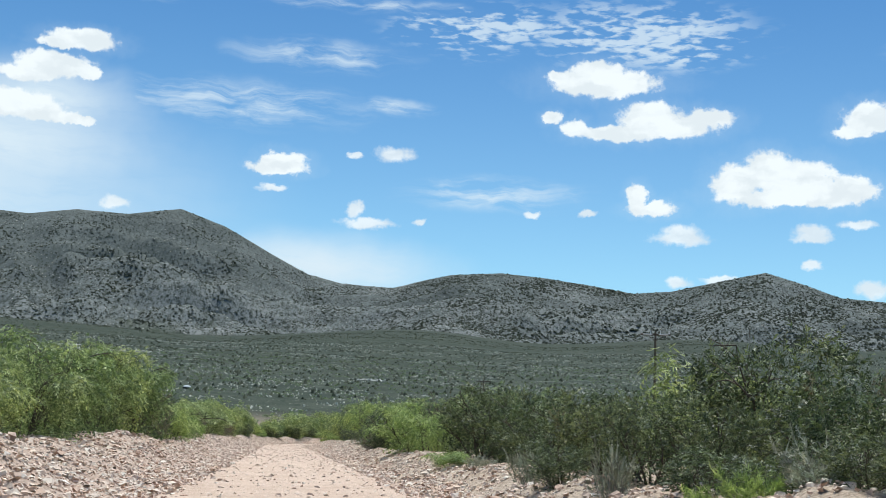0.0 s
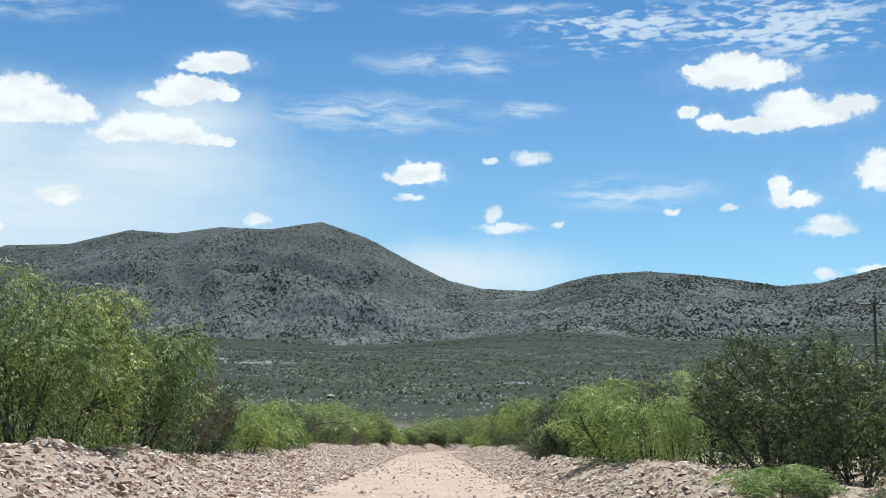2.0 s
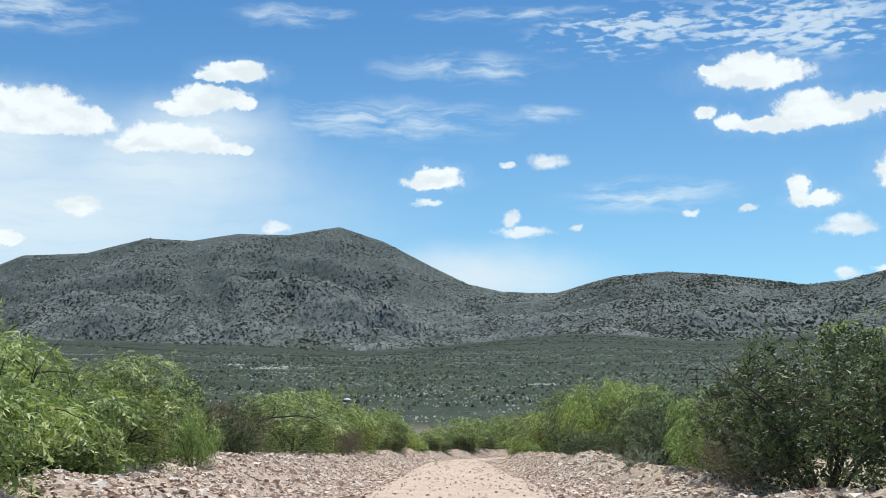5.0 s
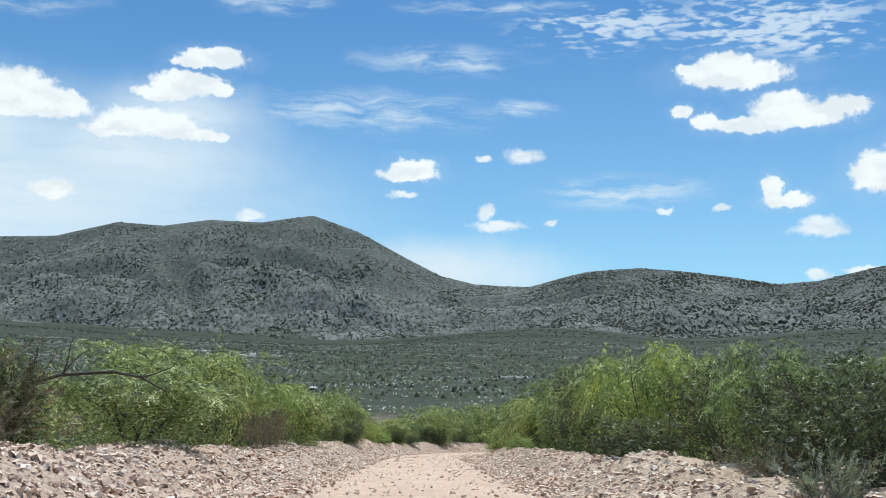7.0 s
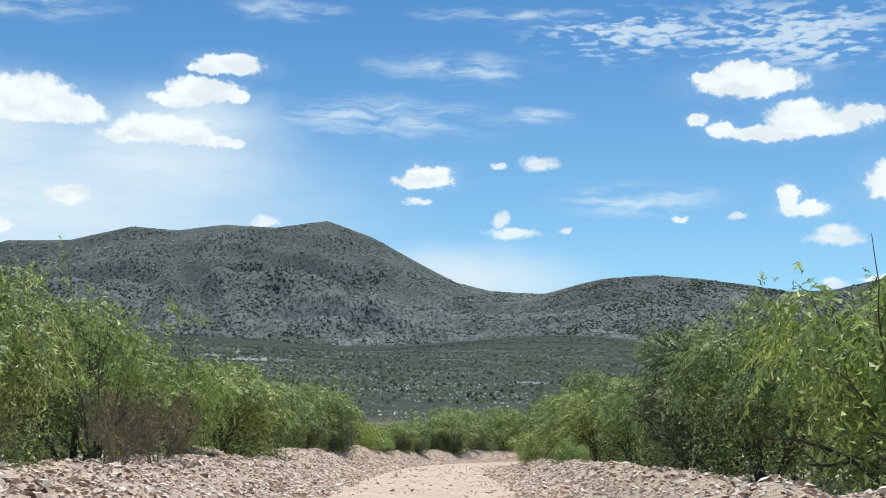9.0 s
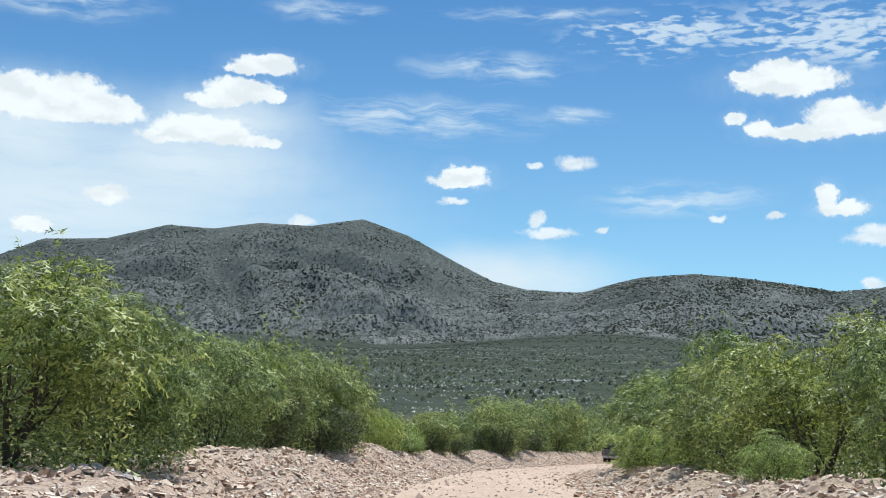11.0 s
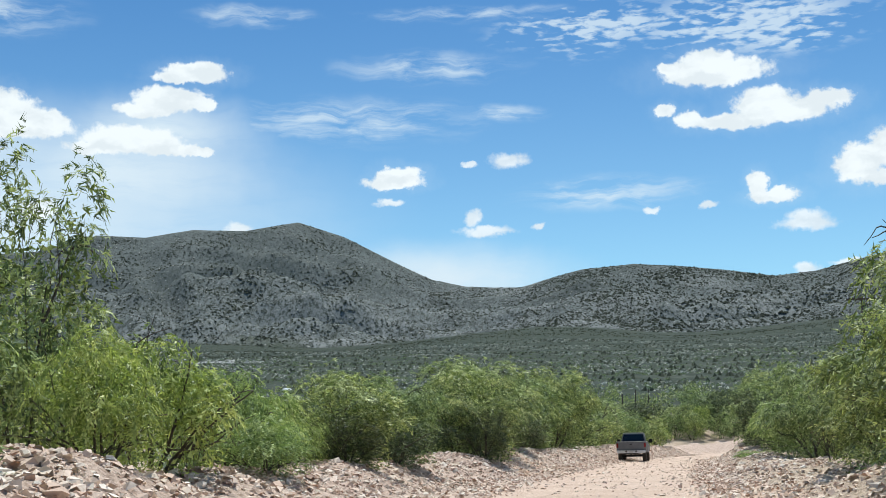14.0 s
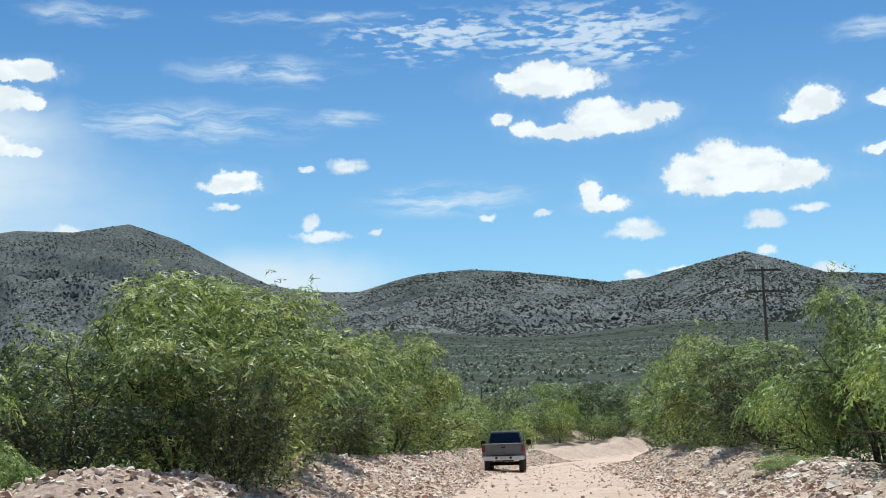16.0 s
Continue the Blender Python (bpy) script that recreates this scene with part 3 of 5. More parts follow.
def crown_mesh(rnd, height, radius, leaf, number, per, size, droop, k=20, low=0.20, wild=26, shaggy=1.0):
    """A crown of separate leafy masses round a dense, shaded inside."""
    c, r = lobes(rnd, k, low)
    full = np.array((radius, radius, height))
    share = r * r / (r * r).sum()
    i = rnd.choice(k, number, p=share)
    w = rnd.normal(0, 1, (number, 3)) + unit(c[i] * (1, 1, 0.2)) * 0.6
    w[:, 2] = np.abs(w[:, 2]) + 0.15
    w = unit(w)
    tips = (c[i] + w * (r[i] * rnd.uniform(0.55, 1.0, number))[:, None] * (1, 1, 0.52)) * full
    # the sprays lie shingled over each mass and face outwards
    lay = rnd.normal(0, 1, (number, 3))
    lay = unit(lay - w * (lay * w).sum(1)[:, None])
    ways = unit(lay * 0.8 + w * 0.5 + (0, 0, -0.1))
    out = [sprays(rnd, tips, ways, radius * shaggy * rnd.uniform(0.09, 0.23, number), droop, per, size, w)]
    # long shoots that break the outline
    j = rnd.randint(0, k, wild)
    w = unit(rnd.normal(0, 0.5, (wild, 3)) + c[j] * (0.7, 0.7, 0.5) + (0, 0, 0.55))
    for part_ in range(2):
        tips = (c[j] + w * (r[j] * (0.85 + 0.16 * part_))[:, None] * (1, 1, 0.8)) * full
        ways = unit(w + rnd.normal(0, 0.5, (wild, 3)))
        out.append(sprays(rnd, tips, ways, radius * rnd.uniform(0.06, 0.13, wild), droop, per, size * 0.9))
    # low boughs, set back under the overhang
    n = number // 28
    a, q = 6.2832 * rnd.rand(n), rnd.uniform(0.30, 0.66, n)
    tips = np.stack([q * np.cos(a), q * np.sin(a), rnd.uniform(0.03, 0.24, n)], -1) * full
    ways = unit(np.stack([np.cos(a), np.sin(a), rnd.uniform(-0.3, 0.6, n)], -1) + rnd.normal(0, 0.4, (n, 3)))
    out.append(sprays(rnd, tips, ways, radius * rnd.uniform(0.08, 0.2, n), droop, per // 2 + 1, size))
    # the inside of the crown, which keeps the sun from its shaded side
    n = number * 8
    i = rnd.choice(k, n, p=share)
    tips = c[i] * (0.86, 0.86, 0.90) + unit(rnd.normal(0, 1, (n, 3))) * (r[i] * 0.75 * rnd.rand(n) ** 0.4)[:, None] * (1, 1, 0.5)
    deep = rnd.rand(n) < 0.45
    a, q = 6.2832 * rnd.rand(n), np.sqrt(rnd.rand(n)) * 0.74
    tips[deep] = np.stack([q * np.cos(a), q * np.sin(a), rnd.uniform(0.02, 0.55, n)], -1)[deep]
    tips[:, 2] = np.maximum(tips[:, 2], 0.03)
    out.append(flecks(rnd, tips * full, size * 0.85, 0.25))
    base, vs, fs = 0, [], []
    for v, f in out:
        vs.append(v), fs.append(f + base)
        base += len(v)
    v = np.concatenate(vs)
    v[:, 2] = np.maximum(v[:, 2], 0.02 + 0.06 * rnd.rand(len(v)))
    return mesh_of("crown", v, np.concatenate(fs), leaf, smooth=False)


def stems_of(rnd, height, spreading, stems, forks, thick, bark, wide=1.0, dome=0.0):
    v, f, ends = grow(rnd, height, spreading, stems, forks, thick)
    v = np.array(v)
    k = height / max(ends[:, 2].max(), 0.1)
    scale = np.array((wide * k, wide * k, k))
    v, ends = v * scale, ends * scale
    if dome:
        inside = np.array((0.84 * dome / np.percentile(np.hypot(ends[:, 0], ends[:, 1]), 95),) * 2 + (0.90,))
        v, ends = v * inside, ends * inside
    return mesh_of("trunk", v, f, bark), ends


def leafy(seed, height, radius, stems, forks, thick, leaf, bark, *crown, **more):
    """A shrub or tree with a full crown: its trunk and crown, standing at the origin."""
    rnd = np.random.RandomState(seed)
    trunk, ends = stems_of(rnd, height, 0.75, stems, forks, thick, bark, 1.0, radius)
    return trunk, crown_mesh(rnd, height, radius, leaf, *crown, **more)


def twiggy(seed, height, spreading, stems, forks, thick, count, size, slim, cloud, droop, leaf, bark, wide=1.0, low=0.0, tassels=260):
    """An open shrub whose twigs show between few leaves."""
    rnd = np.random.RandomState(seed)
    trunk, ends = stems_of(rnd, height, spreading, stems, forks, thick, bark, wide)
    keep = ends[ends[:, 2] > low * height]
    lv, lf = leaves(rnd, keep, count, size, slim, cloud, droop, tassels)
    lv[:, 2] = np.maximum(lv[:, 2], 0.02)
    return trunk, mesh_of("crown", lv, lf, leaf, smooth=False)


KINDS = {}
for k in range(4):
    KINDS["mesquite", k] = leafy(10 + k, 4.8, 2.5, 5, 3, 0.10, LEAF_GREEN, BARK, 1300, 8, 0.135, 0.50, k=12 + 2 * k, low=0.40)
    KINDS["lime", k] = leafy(20 + k, 3.0, 1.6, 6, 2, 0.05, LEAF_LIME, BARK, 620, 10, 0.110, 0.90, k=12 + k, low=0.30, shaggy=1.35)
    KINDS["dark", k] = leafy(30 + k, 3.8, 1.9, 7, 2, 0.07, LEAF_DARK, BARK, 820, 8, 0.120, -0.15, k=15 + 2 * k, low=0.22, wild=40)
    KINDS["back", k] = leafy(80 + k, 4.2, 2.2, 3, 1, 0.07, LEAF_GREEN, BARK, 440, 7, 0.18, 0.42, k=14 + k, low=0.32)
for k in range(2):
    KINDS["tall", k] = leafy(110 + k, 5.2, 1.15, 3, 2, 0.08, LEAF_GREEN, BARK, 560, 9, 0.125, 0.60, k=15, low=0.18, wild=14)
    KINDS["brown", k] = twiggy(40 + k, 3.0, 0.65, 8, 3, 0.03, 6000, 0.20, 0.04, 0.20, -0.2, LEAF_BROWN, BARK_GREY, 1.0)
    KINDS["grey", k] = twiggy(50 + k, 1.3, 0.8, 9, 2, 0.016, 5000, 0.13, 0.07, 0.13, -0.3, LEAF_GREY, BARK_GREY, 1.0)
    KINDS["sparse", k] = twiggy(60 + k, 5.2, 0.5, 6, 4, 0.075, 9000, 0.11, 0.10, 0.17, 0.3, LEAF_LIME, BARK, 0.8, 0.35, 900)
    KINDS["bare", k] = twiggy(90 + k, 4.2, 0.7, 5, 4, 0.055, 900, 0.11, 0.07, 0.14, 0.0, LEAF_BROWN, BARK, 1.0, 0.3, 160)
    KINDS["tuft", k] = twiggy(70 + k, 0.9, 0.6, 8, 1, 0.010, 2500, 0.2, 0.06, 0.10, -0.4, LEAF_LIME, BARK_GREY, 1.0)

LOOKS = {"back": ("mesquite tree standing farther off in the scrub", "mesquite_tree", "tree"),
         "mesquite": ("mesquite tree with feathery green leaves and dark stems", "mesquite_tree", "tree"),
         "tall": ("tall narrow mesquite tree with hanging leaves", "mesquite_tree", "tree"),
         "lime": ("bright yellow-green drooping shrub", "green_shrub", "shrub"),
         "dark": ("dense dark olive-green thorn bush", "thorn_bush", "bush"),
         "brown": ("leafless brown twiggy bush", "dry_bush", "bush"),
         "grey": ("low silvery grey dry shrub", "grey_shrub", "shrub"),
         "sparse": ("thin tall tree with sparse leaves", "sparse_tree", "tree"),
         "bare": ("leafless bush with dark arching branches", "bare_bush", "bush"),
         "tuft": ("low yellow-green grassy tuft", "grass_tuft", "grass")}
FIRST = {}


def plant(kind, x, y, height, width):
    """One shrub of a kind with its foot on the ground, so high and so wide."""
    number = 4 if (kind, 3) in KINDS else 2
    k = int(abs(x * 7.3 + y * 3.1)) % number
    trunk, crown = KINDS[kind, k]
    full = max(v.co.z for v in crown.vertices) if (kind, k) not in FIRST else FIRST[kind, k][1]
    if (kind, k) not in FIRST:
        co = np.empty(len(crown.vertices) * 3, np.float32)
        crown.vertices.foreach_get("co", co)
        co = co.reshape(-1, 3)
        FIRST[kind, k] = (np.percentile(np.hypot(co[:, 0], co[:, 1]), 93) * 2, float(np.percentile(co[:, 2], 99.6)))
    across, tall = FIRST[kind, k]
    sz = height / tall
    if kind in ("mesquite", "lime", "dark", "back"):
        width = max(width, 0.78 * height)
    sx = 1.12 * width / across
    label, name, cat = LOOKS[kind]
    ob = new(name)
    z = float(land(x - float(centre(y)), y)) - 0.06
    turn = (x * 57 + y * 91) % 360
    ob.matrix_world = pose(x, y, z, 0, 0, turn) @ Matrix.Diagonal((sx, sx, sz, 1))
    ob.empty_display_size = 0.3
    tagged(ob, label, cat, group="roadside " + cat + "s")
    piece("trunk", trunk, ob, "twisted dark stems" if kind in ("mesquite", "dark", "lime") else "")
    piece("crown", crown, ob)
    return ob


plant("dark", 6.4, 13.3, 0.8, 1.0)
plant("grey", 5.9, 13.5, 0.4, 0.7)
plant("grey", 6.4, 14.4, 0.8, 1.2)
plant("tuft", 5.8, 15.0, 0.4, 0.7)
plant("tuft", 6.0, 15.4, 0.6, 0.9)
plant("dark", 6.4, 15.5, 0.9, 1.5)
plant("mesquite", -6.9, 16.0, 2.9, 3.1)
plant("dark", 8.5, 16.0, 1.6, 1.7)
plant("tuft", 5.7, 16.2, 0.4, 0.8)
plant("dark", 8.0, 16.9, 1.9, 1.8)
plant("dark", 6.1, 17.7, 0.8, 1.3)
plant("dark", 8.5, 18.5, 1.9, 2.0)
plant("mesquite", -7.2, 18.8, 3.1, 3.3)
plant("brown", 9.0, 19.2, 2.2, 1.5)
plant("grey", 5.4, 20.0, 1.0, 0.7)
plant("back", -10.5, 20.0, 2.9, 3.2)
plant("back", 12.6, 20.0, 2.9, 3.2)
plant("dark", 7.2, 20.2, 1.6, 1.3)
plant("mesquite", -7.3, 21.9, 2.3, 2.4)
plant("dark", 9.3, 23.9, 3.0, 2.7)
plant("dark", 7.0, 23.5, 1.8, 1.6)
plant("mesquite", -7.6, 24.4, 2.9, 3.0)
plant("dark", 5.7, 25.2, 1.0, 1.2)
plant("mesquite", -6.8, 27.2, 2.3, 2.4)
plant("grey", 5.8, 28.7, 1.0, 0.8)
plant("mesquite", -7.3, 29.7, 2.2, 2.3)
plant("dark", 8.1, 31.2, 2.1, 2.2)
plant("mesquite", -6.8, 32.2, 2.0, 2.1)
plant("grey", 6.5, 32.9, 0.6, 0.7)
plant("dark", 8.7, 34.0, 2.4, 1.6)
plant("back", -11.2, 34.0, 2.9, 3.2)
plant("back", 12.2, 34.0, 3.5, 3.9)
plant("mesquite", -7.8, 34.7, 2.0, 2.1)
plant("grey", 6.0, 35.9, 0.4, 0.6)
plant("dark", 8.1, 36.2, 1.8, 1.9)
plant("mesquite", -6.6, 37.2, 2.9, 3.1)
plant("grey", 6.2, 37.7, 0.6, 1.1)
plant("dark", 7.7, 38.7, 1.9, 2.0)
plant("mesquite", -6.6, 41.0, 3.4, 3.3)
plant("lime", 5.8, 41.2, 0.5, 1.3)
plant("dark", 8.6, 41.5, 2.5, 2.2)
plant("lime", 5.9, 42.1, 0.6, 1.0)
plant("brown", 9.4, 36.6, 2.5, 2.2)
plant("bare", 10.1, 43.1, 3.0, 1.4)
plant("dark", 9.4, 43.9, 2.9, 2.6)
plant("back", -10.7, 48.0, 3.8, 4.2)
plant("back", 11.9, 48.0, 2.8, 3.0)
plant("mesquite", -6.3, 48.1, 3.5, 2.6)
plant("dark", 9.3, 48.6, 3.0, 1.7)
plant("dark", 8.2, 50.5, 3.0, 2.9)
plant("mesquite", -6.1, 51.0, 3.6, 2.8)
plant("dark", 8.9, 52.9, 2.9, 1.7)
plant("mesquite", -5.8, 55.9, 4.0, 1.8)
plant("lime", 7.4, 56.4, 1.8, 1.3)
plant("lime", 7.2, 58.9, 2.3, 2.6)
plant("brown", -5.5, 60.6, 2.4, 2.3)
plant("brown", -6.9, 63.0, 2.3, 2.3)
plant("brown", -5.7, 65.2, 2.1, 2.0)
plant("bare", -5.8, 60.9, 3.0, 1.6)
plant("back", -10.4, 62.0, 4.9, 4.6)
plant("back", 12.9, 62.0, 3.6, 3.9)
plant("lime", 7.0, 62.4, 2.3, 3.7)
plant("dark", -6.0, 63.9, 2.0, 2.0)
plant("bare", 10.0, 64.6, 4.8, 1.7)
plant("dark", -5.7, 66.1, 2.5, 1.7)
plant("dark", 8.6, 67.2, 2.9, 3.0)
plant("dark", -7.4, 68.3, 2.8, 3.0)
plant("lime", -5.1, 71.9, 1.8, 2.2)
plant("bare", 8.0, 62.0, 4.0, 2.2)
plant("mesquite", 8.1, 74.9, 3.2, 2.7)
plant("back", -11.2, 76.0, 3.8, 4.2)
plant("back", 12.7, 76.0, 4.4, 4.6)
plant("lime", -5.6, 76.6, 2.3, 3.3)
plant("dark", 9.2, 78.6, 2.6, 2.7)
plant("dark", 9.2, 81.1, 3.3, 3.5)
plant("lime", -6.6, 83.5, 2.2, 3.7)
plant("mesquite", -6.7, 83.9, 2.6, 2.8)
plant("dark", 8.1, 84.3, 3.1, 3.2)
plant("brown", 6.9, 85.4, 1.4, 1.9)
plant("mesquite", -5.9, 86.5, 2.6, 2.8)
plant("dark", 8.0, 87.4, 2.6, 2.7)
plant("lime", -4.7, 89.8, 1.2, 1.0)
plant("dark", 8.3, 89.9, 2.3, 2.4)
plant("back", -10.7, 90.0, 4.0, 4.4)
plant("back", 11.9, 90.0, 4.1, 4.5)
plant("lime", -6.4, 91.7, 1.7, 1.8)
plant("lime", -5.4, 91.8, 1.6, 1.5)
plant("lime", 7.7, 93.1, 1.9, 2.0)
plant("dark", -6.7, 94.2, 2.5, 2.6)
plant("lime", 8.6, 94.9, 2.1, 2.2)
plant("bare", -5.6, 95.3, 1.9, 1.2)
plant("lime", 8.2, 95.5, 2.0, 2.2)
plant("lime", -6.8, 96.7, 2.5, 2.6)
plant("brown", -5.9, 97.0, 2.0, 2.4)
plant("lime", 8.6, 97.4, 1.6, 1.7)
plant("grey", 7.1, 100.6, 1.0, 1.4)
plant("dark", -6.0, 101.8, 2.1, 2.2)
plant("dark", 8.6, 102.1, 2.0, 1.9)
plant("back", -11.1, 104.0, 3.6, 4.0)
plant("back", 12.2, 104.0, 2.7, 3.0)
plant("brown", -6.3, 104.3, 1.8, 1.9)
plant("brown", 7.6, 104.8, 0.9, 1.7)
plant("dark", 8.7, 104.9, 2.5, 2.6)
plant("brown", -6.4, 106.3, 2.5, 2.8)
plant("dark", -6.8, 106.8, 2.4, 2.5)
plant("dark", 8.9, 107.4, 2.2, 2.3)
plant("mesquite", 9.5, 111.8, 3.0, 2.6)
plant("mesquite", -5.3, 114.1, 2.5, 3.8)
plant("dark", 9.6, 116.5, 3.1, 1.5)
plant("back", -9.6, 118.0, 3.2, 3.5)
plant("back", 13.5, 118.0, 3.1, 3.4)
plant("mesquite", -5.6, 118.0, 3.0, 2.1)
plant("dark", 7.8, 118.8, 1.4, 2.3)
plant("mesquite", -6.1, 123.2, 3.5, 3.7)
plant("lime", 9.5, 125.6, 4.1, 3.7)
plant("mesquite", -5.5, 126.0, 3.6, 2.8)
plant("mesquite", 10.1, 128.0, 4.2, 3.8)
plant("brown", -6.5, 129.1, 2.2, 2.4)
plant("brown", -4.3, 131.6, 1.8, 1.8)
plant("back", -9.6, 132.0, 3.9, 4.3)
plant("back", 13.8, 132.0, 4.4, 4.6)
plant("mesquite", 9.1, 133.6, 4.1, 1.4)
plant("sparse", -5.5, 134.6, 4.7, 2.3)
plant("brown", -4.2, 135.0, 1.7, 1.9)
plant("mesquite", -6.8, 137.7, 4.2, 4.4)
plant("dark", 9.4, 137.8, 3.5, 3.7)
plant("brown", -5.0, 139.3, 2.0, 1.8)
plant("dark", 9.9, 141.2, 3.8, 3.9)
plant("lime", -5.0, 141.4, 2.8, 2.4)
plant("sparse", -5.8, 142.8, 4.4, 3.1)
plant("mesquite", -6.4, 144.9, 2.0, 2.5)
plant("back", -10.1, 146.0, 4.4, 4.6)
plant("back", 13.5, 146.0, 5.2, 4.6)
plant("mesquite", 10.3, 146.6, 4.9, 3.3)
plant("mesquite", -5.5, 152.6, 3.6, 3.8)
plant("mesquite", 9.8, 154.6, 3.6, 2.6)
plant("mesquite", -5.0, 156.1, 3.6, 3.3)
plant("lime", 7.7, 158.4, 1.2, 1.4)
plant("mesquite", -6.1, 159.8, 4.0, 4.2)
plant("back", -9.7, 160.0, 4.9, 4.6)
plant("back", 13.4, 160.0, 5.0, 4.6)
plant("mesquite", 9.7, 162.5, 3.8, 4.0)
plant("mesquite", -4.9, 166.1, 3.1, 2.7)
plant("mesquite", 9.5, 166.2, 3.2, 3.3)
plant("mesquite", 9.5, 169.3, 3.0, 3.1)
plant("mesquite", -6.1, 169.4, 4.0, 4.2)
plant("mesquite", 9.7, 172.2, 3.6, 3.8)
plant("sparse", -4.7, 170.9, 4.2, 1.9)
plant("dark", -4.8, 173.3, 2.4, 2.5)
plant("back", -8.6, 174.0, 4.6, 4.6)
plant("back", 14.6, 174.0, 5.2, 4.6)
plant("mesquite", -4.8, 175.6, 3.8, 2.5)
plant("lime", 10.8, 178.3, 3.2, 3.4)
plant("lime", 8.2, 178.6, 1.5, 2.8)
plant("lime", 8.2, 179.3, 0.8, 2.2)
plant("mesquite", -4.0, 179.8, 4.0, 3.1)
# two dark bushes added to stand in for shade under this mesquite
plant("dark", -3.5, 178.3, 1.9, 2.1)
plant("dark", -3.3, 181.6, 2.0, 2.3)
plant("mesquite", 11.7, 181.6, 5.8, 2.8)
plant("mesquite", -3.8, 183.3, 3.7, 3.4)
plant("mesquite", 10.9, 186.3, 4.4, 5.5)
plant("back", -7.4, 188.0, 5.2, 4.6)
plant("back", 14.9, 188.0, 5.2, 4.6)
plant("mesquite", -4.0, 188.9, 2.7, 2.8)
plant("tall", -4.0, 194.5, 5.2, 1.9)
plant("lime", -2.4, 192.3, 1.8, 1.7)
plant("mesquite", 11.4, 193.2, 4.6, 4.8)
plant("lime", -2.4, 195.8, 2.3, 2.7)
plant("mesquite", 11.8, 197.6, 5.2, 4.7)
plant("bare", -2.1, 197.9, 2.0, 1.2)
plant("lime", -1.1, 199.4, 1.1, 1.8)
plant("mesquite", 12.2, 201.3, 3.8, 4.0)
plant("back", -7.2, 202.0, 5.2, 4.6)
plant("back", 17.1, 202.0, 5.2, 4.6)
plant("lime", -1.9, 202.5, 1.6, 1.8)
plant("lime", -2.3, 203.2, 2.5, 2.6)
plant("mesquite", 13.2, 205.0, 3.1, 3.3)
plant("lime", -2.3, 205.7, 2.2, 2.4)
plant("lime", -0.9, 206.8, 1.2, 1.1)
plant("mesquite", 13.4, 208.1, 2.7, 2.9)
plant("mesquite", -0.4, 208.9, 2.6, 3.0)
# dark understory added here to deepen the shade at the trees' feet
plant("dark", 0.0, 207.9, 1.3, 1.7)
plant("dark", 1.0, 211.6, 1.4, 1.8)
plant("sparse", 14.7, 209.9, 6.9, 1.3)
plant("mesquite", -0.3, 213.3, 2.2, 2.3)
plant("mesquite", 1.2, 213.4, 2.6, 2.4)
plant("bare", 14.0, 214.1, 2.4, 1.5)
plant("mesquite", -0.2, 215.8, 2.3, 2.4)
plant("back", -3.7, 216.0, 2.8, 3.1)
plant("back", 19.2, 216.0, 5.2, 4.6)
plant("mesquite", -0.0, 216.0, 2.9, 2.8)
plant("lime", 1.3, 223.0, 1.0, 1.3)
plant("mesquite", 14.8, 217.9, 3.1, 3.3)
plant("mesquite", 0.9, 218.3, 2.4, 2.5)
plant("mesquite", 16.3, 220.9, 2.6, 2.7)
plant("dark", 1.9, 225.4, 2.3, 2.6)
plant("lime", 16.5, 223.9, 2.5, 3.2)
plant("mesquite", 3.8, 227.6, 3.8, 3.8)
plant("dark", 4.5, 226.0, 2.2, 1.8)
plant("sparse", 18.6, 228.4, 4.2, 4.0)
plant("back", 0.1, 230.0, 3.3, 3.6)
plant("back", 21.4, 230.0, 4.4, 4.6)
plant("lime", 16.2, 231.1, 0.4, 1.4)
plant("mesquite", 4.2, 231.3, 3.8, 4.4)
plant("mesquite", 19.4, 233.1, 4.4, 2.0)
plant("lime", 18.7, 234.3, 2.3, 2.7)
plant("mesquite", 4.6, 236.1, 4.5, 4.7)
plant("lime", 19.6, 237.9, 2.6, 2.7)
plant("dark", 20.0, 241.0, 2.9, 3.1)
plant("dark", 7.4, 241.3, 1.8, 2.4)
plant("lime", 7.8, 244.0, 1.6, 2.1)
plant("back", 2.0, 244.0, 4.6, 4.6)
plant("back", 25.9, 244.0, 5.2, 4.6)
plant("mesquite", 6.9, 245.0, 4.3, 4.5)
plant("mesquite", 22.9, 248.6, 3.5, 3.6)
plant("mesquite", 7.1, 249.1, 5.1, 4.8)
plant("mesquite", 24.1, 253.4, 4.4, 4.6)
plant("mesquite", 8.4, 253.6, 4.3, 4.5)
plant("mesquite", 24.9, 257.7, 5.0, 4.8)
plant("back", 6.0, 258.0, 5.2, 4.6)
plant("back", 28.6, 258.0, 4.2, 4.6)
plant("mesquite", 11.0, 259.8, 5.3, 4.5)
plant("back", 26.3, 262.2, 5.4, 4.8)
plant("back", 10.1, 262.3, 5.6, 4.8)
plant("back", 26.7, 266.6, 4.7, 4.8)
plant("back", 11.9, 266.7, 5.6, 4.8)
plant("back", 28.4, 271.1, 4.3, 4.5)
plant("back", 13.5, 271.2, 4.6, 4.8)
plant("back", 9.1, 272.0, 5.2, 4.6)
plant("back", 32.0, 272.0, 5.2, 4.6)
plant("back", 29.6, 275.3, 5.6, 4.8)
plant("back", 14.0, 275.7, 5.1, 4.8)
plant("back", 16.1, 280.1, 4.1, 4.3)
plant("back", 32.7, 282.4, 4.9, 4.8)
plant("back", 17.4, 284.1, 4.0, 4.2)
plant("back", 15.3, 286.0, 5.2, 4.6)
